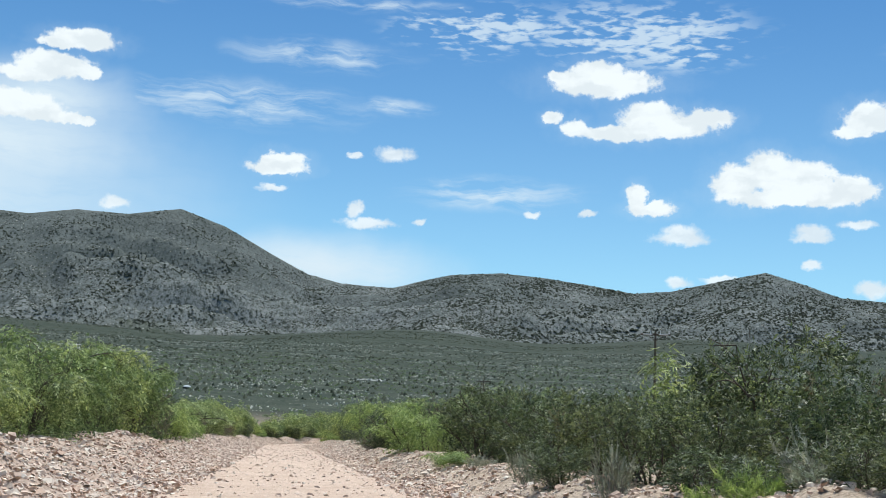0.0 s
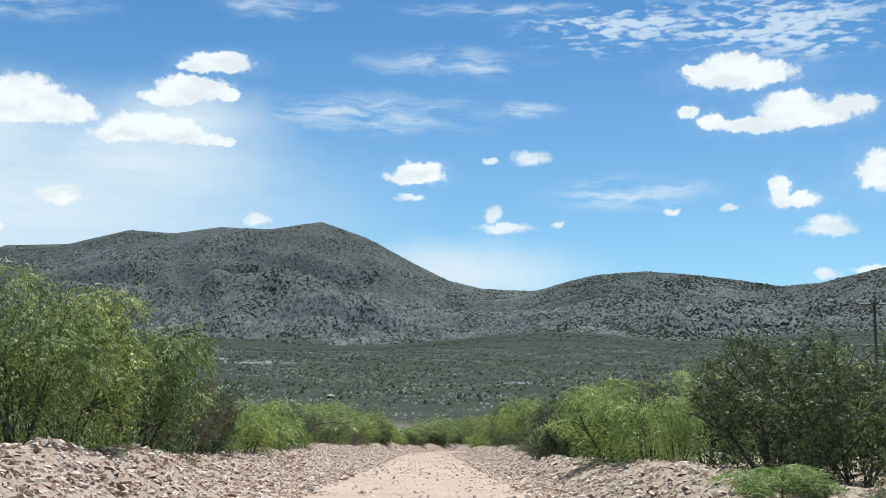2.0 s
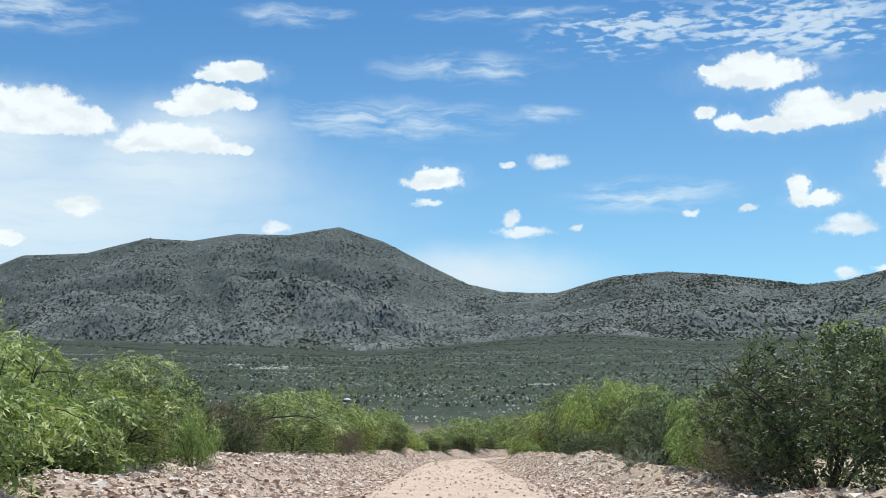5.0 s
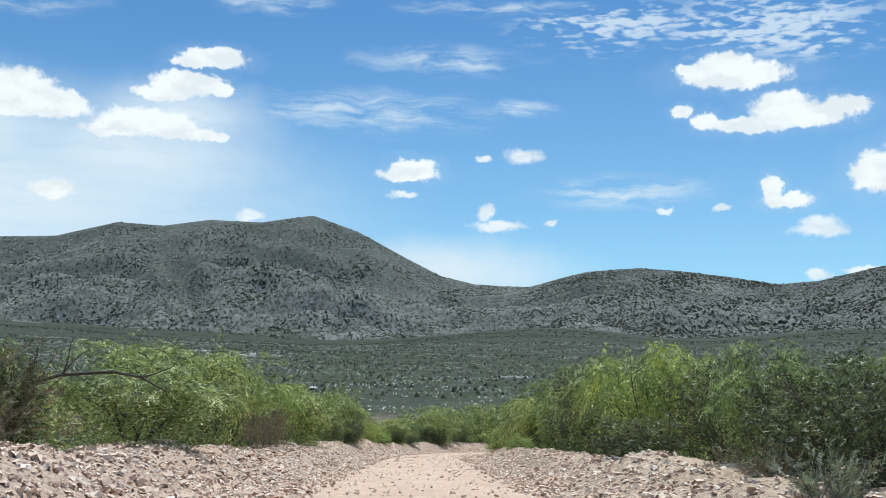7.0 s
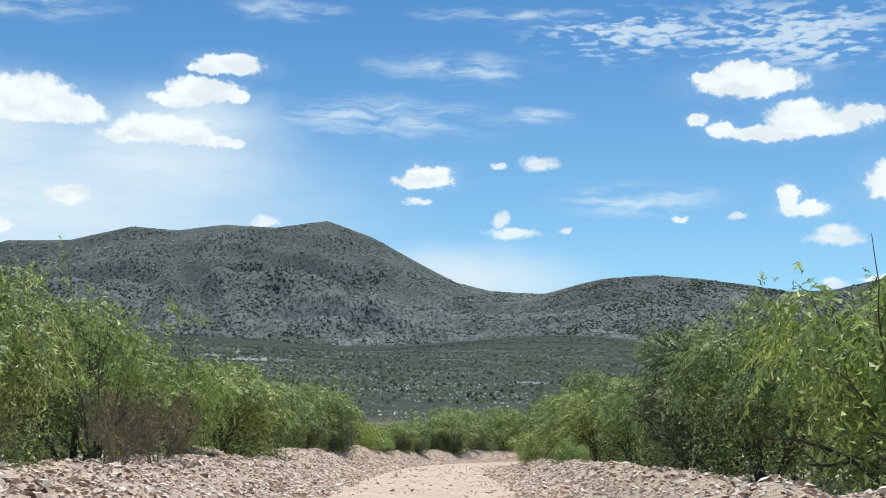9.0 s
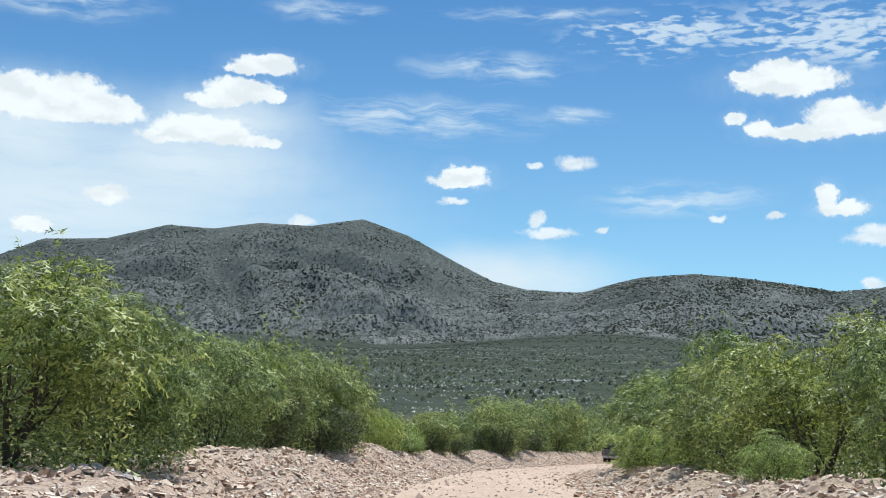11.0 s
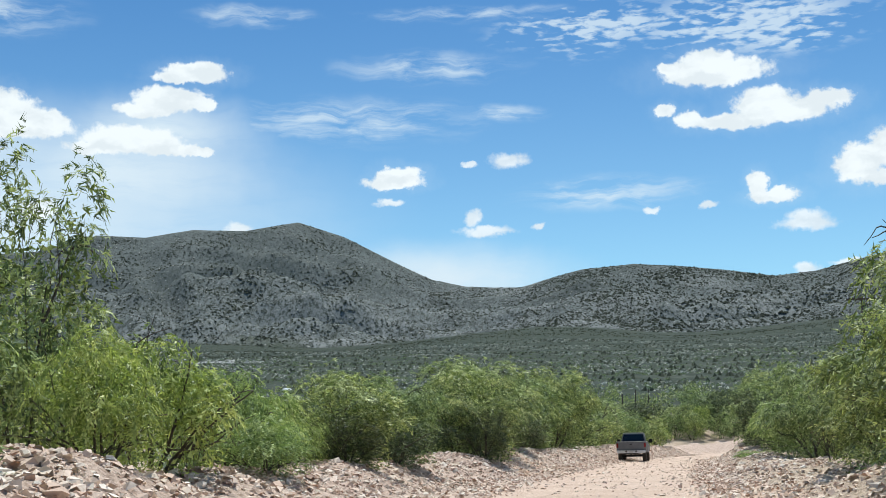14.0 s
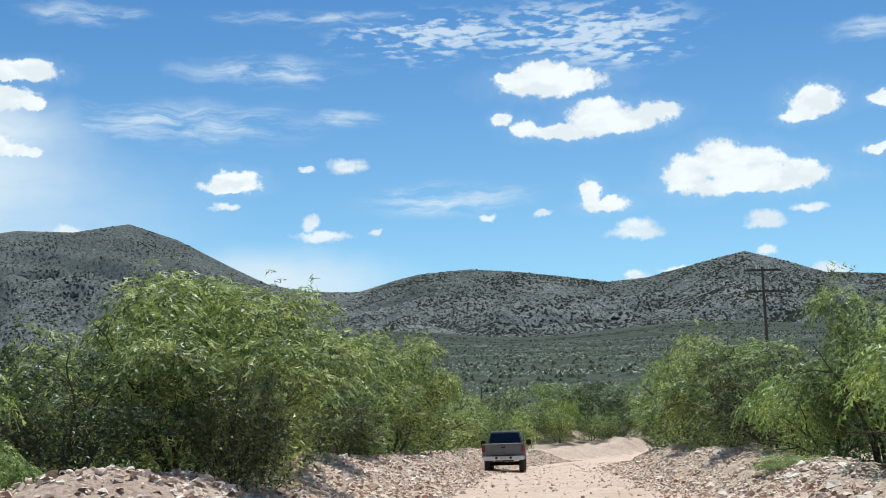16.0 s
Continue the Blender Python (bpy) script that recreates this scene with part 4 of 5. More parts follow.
plant("back", 36.8, 286.0, 5.2, 4.6)
plant("back", 33.8, 286.8, 4.5, 4.8)
plant("back", 19.1, 288.0, 2.8, 3.0)
plant("back", 20.6, 290.8, 3.6, 3.8)
plant("back", 35.9, 291.2, 4.2, 4.4)
plant("back", 21.2, 294.3, 3.7, 3.9)
plant("back", 23.4, 297.9, 3.0, 3.2)
plant("back", 21.2, 300.0, 4.2, 4.6)
plant("back", 43.1, 300.0, 5.2, 4.6)
plant("back", 24.8, 300.9, 3.5, 3.7)
plant("back", 42.0, 303.1, 4.8, 4.8)
plant("lime", 23.9, 322.2, 3.2, 2.8)
plant("lime", 29.9, 323.3, 3.2, 2.8)
plant("back", 26.5, 324.0, 3.2, 2.8)
plant("back", 28.3, 326.6, 3.2, 2.8)
plant("back", 35.1, 327.7, 3.2, 2.8)
plant("back", 32.9, 328.2, 3.2, 2.8)
plant("back", 38.8, 329.2, 3.2, 2.8)
plant("back", 40.7, 330.7, 3.2, 2.8)
plant("mesquite", 23.6, 330.7, 5.6, 6.2)
plant("mesquite", 56.0, 331.2, 5.6, 6.2)
plant("lime", 36.5, 331.3, 3.2, 2.8)
plant("mesquite", 34.4, 331.6, 3.0, 4.9)
plant("dark", 52.4, 332.3, 5.6, 6.2)
plant("dark", 30.8, 334.1, 3.0, 4.9)
plant("dark", 41.6, 335.7, 5.6, 6.2)
plant("mesquite", 27.2, 335.8, 3.4, 6.2)
plant("mesquite", 38.0, 338.0, 4.6, 5.1)
plant("mesquite", 48.8, 338.4, 5.6, 6.2)
plant("dark", 20.0, 338.7, 5.6, 6.2)
plant("mesquite", 59.6, 339.1, 5.6, 6.2)
plant("dark", 63.2, 342.5, 5.6, 6.2)
plant("mesquite", 45.2, 344.1, 5.6, 6.2)


def dead_limb():
    """A leafless limb that arches out of the dry bush towards the road, with a few side twigs."""
    rnd = np.random.RandomState(4)
    foot = np.array((-6.9, 106.4, float(land(-6.9 - float(centre(106.4)), 106.4)) - 0.1))
    bow = [foot] + [np.array(p) for p in ((-6.75, 106.5, 1.1), (-6.43, 106.6, 1.69), (-5.84, 106.6, 2.2), (-5.13, 106.6, 2.40), (-4.2, 106.6, 2.47), (-3.68, 106.6, 2.38), (-3.19, 106.6, 2.12))]
    t = new("dead_limb")
    v, f = [], []
    tube(v, f, bow, np.linspace(0.055, 0.014, len(bow)), 7)
    piece("branch", mesh_of("branch", v, f, BARK), t)
    for k in (2, 3, 4, 4, 5, 6):
        v, f, p = [], [], [bow[k]]
        way = unit(bow[k] - bow[k - 1] + rnd.normal(0, 0.5, 3) + (0, 0, 0.1))
        for j in range(4):
            way = unit(way + rnd.normal(0, 0.3, 3))
            p.append(p[-1] + way * rnd.uniform(0.14, 0.26))
        tube(v, f, p, np.linspace(0.018, 0.005, 5), 5)
        piece("twig", mesh_of("twig", v, f, BARK), t)
    return tagged(t, "dark leafless limb arching out of a dry bush", "branch")


dead_limb()


# ---------------------------------------------------------------- rubble berms and stones


def berm(name, low, high, soil, label):
    ds, ys = np.arange(low, high + 0.01, 0.25), np.arange(-30, 345, 0.5)
    d, y = np.meshgrid(ds, ys)
    x = d + centre(y)
    # the foot of the bank runs out into the road in ragged tongues
    foot = (-high if high < 0 else low) + 0.75 + 0.5 * waves(x, y, 2.6, 33) + 0.35 * waves(x, y, 9, 34)
    outer = -low if high < 0 else high
    sunk = np.maximum(1 - sstep(np.abs(d), foot - 0.5, foot + 0.5), sstep(np.abs(d), outer - 0.6, outer))
    z = land(d, y) + 0.06 + waves(x, y, 0.9, 31) * 0.035 + waves(x, y, 0.5, 35) * 0.02 - 0.16 * sunk
    ob = new(name, mesh_of(name, np.stack([x, y, z], -1).reshape(-1, 3), grid_faces(len(ds), len(ys)), soil))
    return tagged(ob, label, "berm", kind="structure")


def mat_rubble(name, deep, pale, gap_grit):
    m = Mat(name, 0.95, spec=0.15)
    a = m.ramp(m.noise(0.5, 6, 0.65), (0.3, deep), (0.7, pale))
    # dark earth speckle that also paints the shaded crevices between stones
    c = m.mix(m.step(m.noise(11, 4, 0.75), 0.44, 0.62), a, gap_grit)
    c = m.mix(m.step(m.noise(1.7, 4, 0.7), 0.58, 0.75), c, gap_grit)
    return m.color(c).bump(m.noise(12, 5, 0.75), 1.0, 0.06).m


RUBBLE = mat_rubble("rubble_soil", (0.53, 0.39, 0.31), (0.67, 0.52, 0.425), (0.36, 0.26, 0.20))
BANK = mat_rubble("sandy_bank_soil", (0.49, 0.375, 0.28), (0.65, 0.52, 0.41), (0.32, 0.24, 0.175))
BERM_L = berm("berm_1", -9.6, -2.6, RUBBLE, "heaped rubble bank of pinkish broken stone")
BERM_R = berm("berm_2", 3.0, 9.0, BANK, "sandy bank with broken stone and dry grass")


def shard(rnd):
    """Corners and faces of one angular broken stone, about a metre across."""
    c = np.array([(x, y, z) for z in (-0.5, 0.5) for y in (-0.5, 0.5) for x in (-0.5, 0.5)]) * (1.0, 0.75, 0.5)
    c = c + rnd.uniform(-0.3, 0.3, (8, 3)) * (1, 0.9, 0.7)
    f = np.array([(4, 5, 7, 6), (0, 1, 5, 4), (2, 6, 7, 3), (0, 4, 6, 2), (1, 3, 7, 5)])
    return c, f


def turned(rnd, n, flat=0.5):
    """n random turns, mostly about the upright axis."""
    a, b, c = rnd.uniform(0, 6.28, n), rnd.normal(0, flat, n), rnd.normal(0, flat, n)
    ca, sa, cb, sb, cc, sc = np.cos(a), np.sin(a), np.cos(b), np.sin(b), np.cos(c), np.sin(c)
    rz = np.zeros((n, 3, 3)); rz[:, 0, 0] = ca; rz[:, 0, 1] = -sa; rz[:, 1, 0] = sa; rz[:, 1, 1] = ca; rz[:, 2, 2] = 1
    rx = np.zeros((n, 3, 3)); rx[:, 0, 0] = 1; rx[:, 1, 1] = cb; rx[:, 1, 2] = -sb; rx[:, 2, 1] = sb; rx[:, 2, 2] = cb
    ry = np.zeros((n, 3, 3)); ry[:, 1, 1] = 1; ry[:, 0, 0] = cc; ry[:, 0, 2] = sc; ry[:, 2, 0] = -sc; ry[:, 2, 2] = cc
    return rz @ rx @ ry


def strew(name, forms, rnd, places, sizes, material, flat=0.5, parent=None, squash=None):
    """Many small copies of the given forms joined into one mesh."""
    vs, fs, base = [], [], 0
    which = rnd.randint(0, len(forms), len(places))
    for k, (c, f) in enumerate(forms):
        sel = which == k
        n = int(sel.sum())
        r = turned(rnd, n, flat)
        v = np.einsum("nij,vj->nvi", r, c) * sizes[sel][:, None, None]
        if squash is not None:
            v = v * np.asarray(squash)
        v = v + places[sel][:, None, :]
        vs.append(v.reshape(-1, 3))
        fs.append((f[None] + (np.arange(n) * len(c))[:, None, None] + base).reshape(-1, f.shape[1]))
        base += n * len(c)
    return new(name, mesh_of(name, np.concatenate(vs), np.concatenate(fs), material, smooth=False))


def on_land(d, y, lift=0.0):
    return np.stack([d + centre(y), y, land(d, y) + lift], -1)


srnd = np.random.RandomState(77)
SHARDS = [shard(srnd) for k in range(10)]
CHIP_V = np.array([(-0.5, -0.4, -0.25), (0.5, -0.42, -0.25), (0.52, 0.4, -0.25), (-0.48, 0.42, -0.25),
                   (-0.34, -0.26, 0.25), (0.36, -0.24, 0.28), (0.30, 0.28, 0.22), (-0.30, 0.26, 0.26)])
CHIP_F = np.array([(4, 5, 6, 7), (0, 1, 5, 4), (1, 2, 6, 5), (3, 0, 4, 7)])
CHIPS = [(CHIP_V + srnd.uniform(-0.24, 0.24, (8, 3)) * (1, 1, 0.6), CHIP_F) for k in range(14)]
for owner, side, low, high, n in ((BERM_L, -1, 3.0, 8.2, 7000), (BERM_R, 1, 3.6, 7.2, 3400)):
    y = srnd.uniform(8, 300, n)
    d = side * (low + (high - low) * srnd.beta(1.6, 1.7, n))
    size = np.clip(srnd.lognormal(-2.55, 0.42, n), 0.035, 0.17)
    ob = strew("loose_stones", SHARDS, srnd, on_land(d, y, 0.05), size, STONE)
    tagged(ob, "loose broken stones strewn over the bank", "stones", kind="stuff")
    m = n * 8
    y = srnd.uniform(7, 300, m)
    d = side * (low - 0.9 + (high - low + 0.6) * srnd.beta(1.7, 1.7, m))
    ob = strew("stone_chips", CHIPS, srnd, on_land(d, y, 0.085), np.clip(srnd.lognormal(-2.6, 0.45, m), 0.04, 0.22), STONE, 0.45, squash=(1, 1, 0.8))
    tagged(ob, "pale pink stone chips covering the bank", "stones", kind="stuff")
    meshes = [mesh_of("stone", c, f, STONE, smooth=False) for c, f in SHARDS]
    for k in range(290):
        y = srnd.uniform(35, 265)
        d = side * (low + (high - low) * srnd.beta(1.8, 2.0))
        s = float(np.clip(srnd.lognormal(-2.15, 0.3), 0.08, 0.2))
        st = piece("stone", meshes[srnd.randint(10)], owner)
        p = on_land(np.array(d), np.array(y))
        st.matrix_world = pose(float(p[0]), float(p[1]), float(p[2]) + 0.06 + s * 0.06, srnd.uniform(-25, 25), srnd.uniform(-25, 25), srnd.uniform(0, 360)) @ Matrix.Scale(s, 4)
n = 11000
y = srnd.uniform(10, 290, n)
d = np.where(srnd.rand(n) < 0.3, srnd.uniform(-3.4, 3.6, n), np.where(srnd.rand(n) < 0.5, -1, 1) * (3.9 - srnd.exponential(0.75, n)))
keep = np.abs(d) < 4.2
tagged(strew("road_gravel", SHARDS, srnd, on_land(d[keep], y[keep], 0.04), np.clip(srnd.lognormal(-3.0, 0.45, int(keep.sum())), 0.02, 0.13), STONE),
       "small loose stones on the road", "gravel", kind="stuff")

# ---------------------------------------------------------------- scrub behind the road, on the plain and on the hills


def tuft_form(seed, count, size):
    """A shapely cloud of leaf clusters about a metre high, cheap enough for the distance."""
    r = np.random.RandomState(seed)
    c = r.normal(0, 1, (26, 3)) * (0.36, 0.36, 0.2) + (0, 0, 0.55)
    c[:, 2] = np.abs(c[:, 2])
    p = c[r.randint(0, 26, count)] + r.normal(0, 0.11, (count, 3))
    p[:, 2] = np.maximum(p[:, 2], 0.0)
    way = r.normal(0, 1, (count, 3))
    way /= np.linalg.norm(way, axis=1)[:, None]
    side = np.cross(way, r.normal(0, 1, (count, 3)))
    side /= np.linalg.norm(side, axis=1)[:, None]
    ln = size * r.uniform(0.5, 1.4, count)[:, None]
    v = np.stack([p - side * ln * 0.3, p + side * ln * 0.3, p + way * ln], 1).reshape(-1, 3)
    return v, np.arange(count * 3).reshape(-1, 3)


frnd = np.random.RandomState(15)
BACK = [tuft_form(100 + k, 600, 0.08) for k in range(5)]
for leaf, n, tall, what in ((LEAF_GREEN, 100, 3.2, "green mesquite thicket behind the roadside"), (LEAF_DARK, 60, 2.8, "dark thorn scrub behind the roadside"),
                            (LEAF_BROWN, 25, 2.2, "dry brown scrub behind the roadside")):
    y = frnd.uniform(60, 430, n)
    d = np.where(frnd.rand(n) < 0.5, -1, 1) * (16 + 42 * frnd.rand(n) ** 1.4)
    p = on_land(d, y, -0.1)
    tagged(strew("thicket", BACK, frnd, p, tall * frnd.uniform(0.7, 1.3, n), leaf, 0.08), what, "thicket", kind="stuff")
n = 90
y = frnd.uniform(350, 560, n)
d = frnd.uniform(-75, 75, n)
p = on_land(d, y, -0.1)
tagged(strew("thicket", BACK, frnd, p, frnd.uniform(3.0, 5.4, n), LEAF_GREEN, 0.08), "far belt of green mesquite across the valley", "thicket", kind="stuff")

BLOB_V = np.array([(1, 0, -0.3), (0.3, 0.9, -0.25), (-0.8, 0.6, -0.3), (-0.8, -0.6, -0.25), (0.3, -0.95, -0.3), (0.1, 0.1, 1.0)])
BLOB_F = np.array([(0, 1, 5), (1, 2, 5), (2, 3, 5), (3, 4, 5), (4, 0, 5)])
brnd = np.random.RandomState(23)
BLOBS = [(BLOB_V * brnd.uniform(0.75, 1.25, (6, 3)), BLOB_F) for k in range(6)]


def mat_far(name, dark, light):
    m = Mat(name, 0.95, spec=0.1)
    return m.color(m.ramp(m.island(), (0.0, dark), (1.0, light))).m


FAR_DARK = mat_far("far_scrub", (0.045, 0.050, 0.034), (0.11, 0.118, 0.08))
HILL_DARK = mat_far("hill_bush", (0.018, 0.023, 0.016), (0.064, 0.071, 0.052))
FAR_PALE = mat_far("far_pale", (0.26, 0.25, 0.21), (0.52, 0.50, 0.44))
DEAD = mat_far("dead_scrub", (0.36, 0.35, 0.29), (0.72, 0.70, 0.60))
ROCK = mat_far("bare_rock", (0.40, 0.39, 0.36), (0.62, 0.60, 0.56))


def plain_places(n, near, far, wide=27.0):
    r = near + (far - near) * brnd.rand(n) ** 0.75
    a = np.radians(brnd.uniform(-wide, wide + 3, n))
    x, y = 3 + r * np.sin(a), 100 + r * np.cos(a)
    return np.stack([x, y, land(x - centre(y), y)], -1)


PLAIN_LEAF = mat_leaf("plain_leaf", (0.11, 0.14, 0.085), (0.19, 0.23, 0.14), (0.30, 0.34, 0.21), 0.4)
FINE = [tuft_form(200 + k, 40, 0.34) for k in range(5)]
p = plain_places(9000, 330, 1300)
p = p[waves(p[:, 0], p[:, 1], 110, 43) > -0.25]
tagged(strew("plain_scrub", FINE, brnd, p, brnd.uniform(0.5, 1.45, len(p)), PLAIN_LEAF, 0.1, squash=(1.3, 1.3, 0.85)), "dark scrub dotted over the rising plain", "scrub", kind="stuff")
y = brnd.uniform(-60, 460, 2600)
d = np.where(brnd.rand(2600) < 0.5, -1, 1) * (14 + 130 * brnd.rand(2600) ** 1.3)
tagged(strew("desert_scrub", FINE, brnd, on_land(d, y, -0.05), brnd.uniform(0.5, 1.5, 2600), PLAIN_LEAF, 0.1, squash=(1.3, 1.3, 0.85)), "low olive scrub on the stony flat", "scrub", kind="stuff")
p = plain_places(16000, 480, 2650)
tagged(strew("plain_scrub", BLOBS, brnd, p, brnd.uniform(0.7, 1.9, len(p)), FAR_DARK, 0.15), "dark scrub dotted over the rising plain", "scrub", kind="stuff")
p = plain_places(40000, 360, 2000)
p = p[waves(p[:, 0], p[:, 1], 160, 41) + 0.6 * waves(p[:, 0], p[:, 1], 45, 42) > -0.05]
tagged(strew("pale_scrub", BLOBS, brnd, p, brnd.uniform(0.35, 0.95, len(p)), DEAD, 0.3, squash=(0.8, 0.8, 0.9)), "pale dead scrub and yucca dotted over the plain", "scrub", kind="stuff")


def outcrop(deg, far, across, deep, n):
    """A band of pale flat rocks lying on the slope."""
    a = math.radians(deg)
    u, v = brnd.normal(0, across / 2, n), brnd.normal(0, deep / 2, n)
    x, y = 3 + far * math.sin(a) + u, 100 + far * math.cos(a) + v
    ob = strew("pale_rocks", BLOBS, brnd, np.stack([x, y, land(x - centre(y), y)], -1), brnd.uniform(0.8, 2.2, n), ROCK, 0.3, squash=(1.5, 1, 0.7))
    tagged(ob, "band of bare whitish rocks on the slope", "rocks", kind="stuff")


outcrop(-7.6, 1180, 38, 40, 90)
outcrop(-9.3, 1260, 10, 12, 20)
outcrop(4.5, 800, 12, 12, 24)


def hill_places(n):
    j = brnd.randint(0, HX.shape[0] - 9, n)
    i = brnd.randint(44, HX.shape[1] - 36, n)
    s, t = brnd.rand(n), brnd.rand(n)
    mix = lambda g: (g[j, i] * (1 - s) + g[j, i + 1] * s) * (1 - t) + (g[j + 1, i] * (1 - s) + g[j + 1, i + 1] * s) * t
    return np.stack([mix(HX), mix(HY), mix(HZ)], -1)


p = hill_places(84000)
tagged(strew("hill_scrub", BLOBS, brnd, p, brnd.uniform(1.3, 3.7, len(p)) * (0.95 + 0.3 * waves(p[:, 0], p[:, 1], 260, 61)) * (1 + 0.4 * sstep(np.degrees(np.arctan2(p[:, 0], p[:, 1])), 3, 14)), HILL_DARK, 0.15, squash=(1.15, 1.15, 0.75)), "dark scrub dotted over the hillsides", "scrub", kind="stuff")
p = hill_places(9000)
tagged(strew("hill_rocks", BLOBS, brnd, p, brnd.uniform(1.2, 3.2, len(p)), FAR_PALE, 0.3, squash=(1, 1, 0.7)), "pale rocks among the hill scrub", "rocks", kind="stuff")

# ---------------------------------------------------------------- pickup truck
PAINT = mat_plain("dusty_grey_paint", (0.17, 0.175, 0.185), 0.5, 0.0, 0.4, 0.12)
# dusty paint for upward faces, with the sun's highlight put into its colour
LIT_PAINT = mat_plain("dusty_sunlit_paint", (0.62, 0.61, 0.58), 0.35, 0.2, 0.5, 0.1)
CHROME = mat_plain("chrome", (0.66, 0.67, 0.69), 0.35, 0.35, 0.5, 0.1)
GLASSY = mat_plain("tinted_glass", (0.008, 0.009, 0.010), 0.08, 0.0, 0.6, 0.1)
RUBBER = mat_plain("rubber", (0.075, 0.068, 0.062), 0.85, 0.0, 0.2, 0.2)
RED = mat_plain("red_lens", (0.26, 0.02, 0.02), 0.25, 0.0, 0.5, 0.1)
ALLOY = mat_plain("alloy", (0.35, 0.35, 0.35), 0.35, 0.8, 0.5, 0.2)
PLASTIC = mat_plain("black_plastic", (0.02, 0.02, 0.021), 0.6, 0.0, 0.3, 0.2)
PLATE = mat_plain("plate_white", (0.55, 0.55, 0.52), 0.6, 0.0, 0.3, 0.1)


def box_bm(x0, x1, y0, y1, z0, z1, bevel=0.02, shape=None):
    """A bevelled box; shape(v) may move its corners first."""
    bm = bmesh.new()
    bmesh.ops.create_cube(bm, size=1)
    for v in bm.verts:
        v.co = Vector(((x0 + x1) / 2 + v.co.x * (x1 - x0), (y0 + y1) / 2 + v.co.y * (y1 - y0), (z0 + z1) / 2 + v.co.z * (z1 - z0)))
        if shape:
            shape(v)
    if bevel:
        bmesh.ops.bevel(bm, geom=bm.edges[:], offset=bevel, segments=2, affect="EDGES")
    return bm


def loft_bm(sections, bevel=0.03):
    """A body lofted through closed rings of the same number of points."""
    bm = bmesh.new()
    rings = [[bm.verts.new(p) for p in ring] for ring in sections]
    n = len(rings[0])
    for a, b in zip(rings, rings[1:]):
        for k in range(n):
            bm.faces.new((a[k], a[(k + 1) % n], b[(k + 1) % n], b[k]))
    bm.faces.new(rings[0][::-1]), bm.faces.new(rings[-1])
    bmesh.ops.recalc_face_normals(bm, faces=bm.faces[:])
    if bevel:
        bmesh.ops.bevel(bm, geom=bm.edges[:], offset=bevel, segments=2, affect="EDGES", clamp_overlap=True)
    return bm


def wheel(parent, x, y):
    tyre = bmesh.new()
    prof = [(0.235, -0.10), (0.35, -0.135), (0.395, -0.11), (0.405, 0.0), (0.395, 0.11), (0.35, 0.135), (0.235, 0.10)]
    rings = []
    for k in range(28):
        a = 6.2832 * k / 28
        rings.append([tyre.verts.new((x + w, y + r * math.cos(a), 0.405 + r * math.sin(a))) for r, w in prof])
    for k in range(28):
        a, b = rings[k], rings[(k + 1) % 28]
        for j in range(len(prof)):
            tyre.faces.new((a[j], a[(j + 1) % len(prof)], b[(j + 1) % len(prof)], b[j]))
    w = part("wheel", tyre, RUBBER, parent, "dusty black tyre")
    rim = bmesh.new()
    bmesh.ops.create_cone(rim, cap_ends=True, segments=24, radius1=0.236, radius2=0.236, depth=0.16,
                          matrix=pose(x, y, 0.405, 0, 90, 0))
    part("rim", rim, ALLOY, w)
    return w


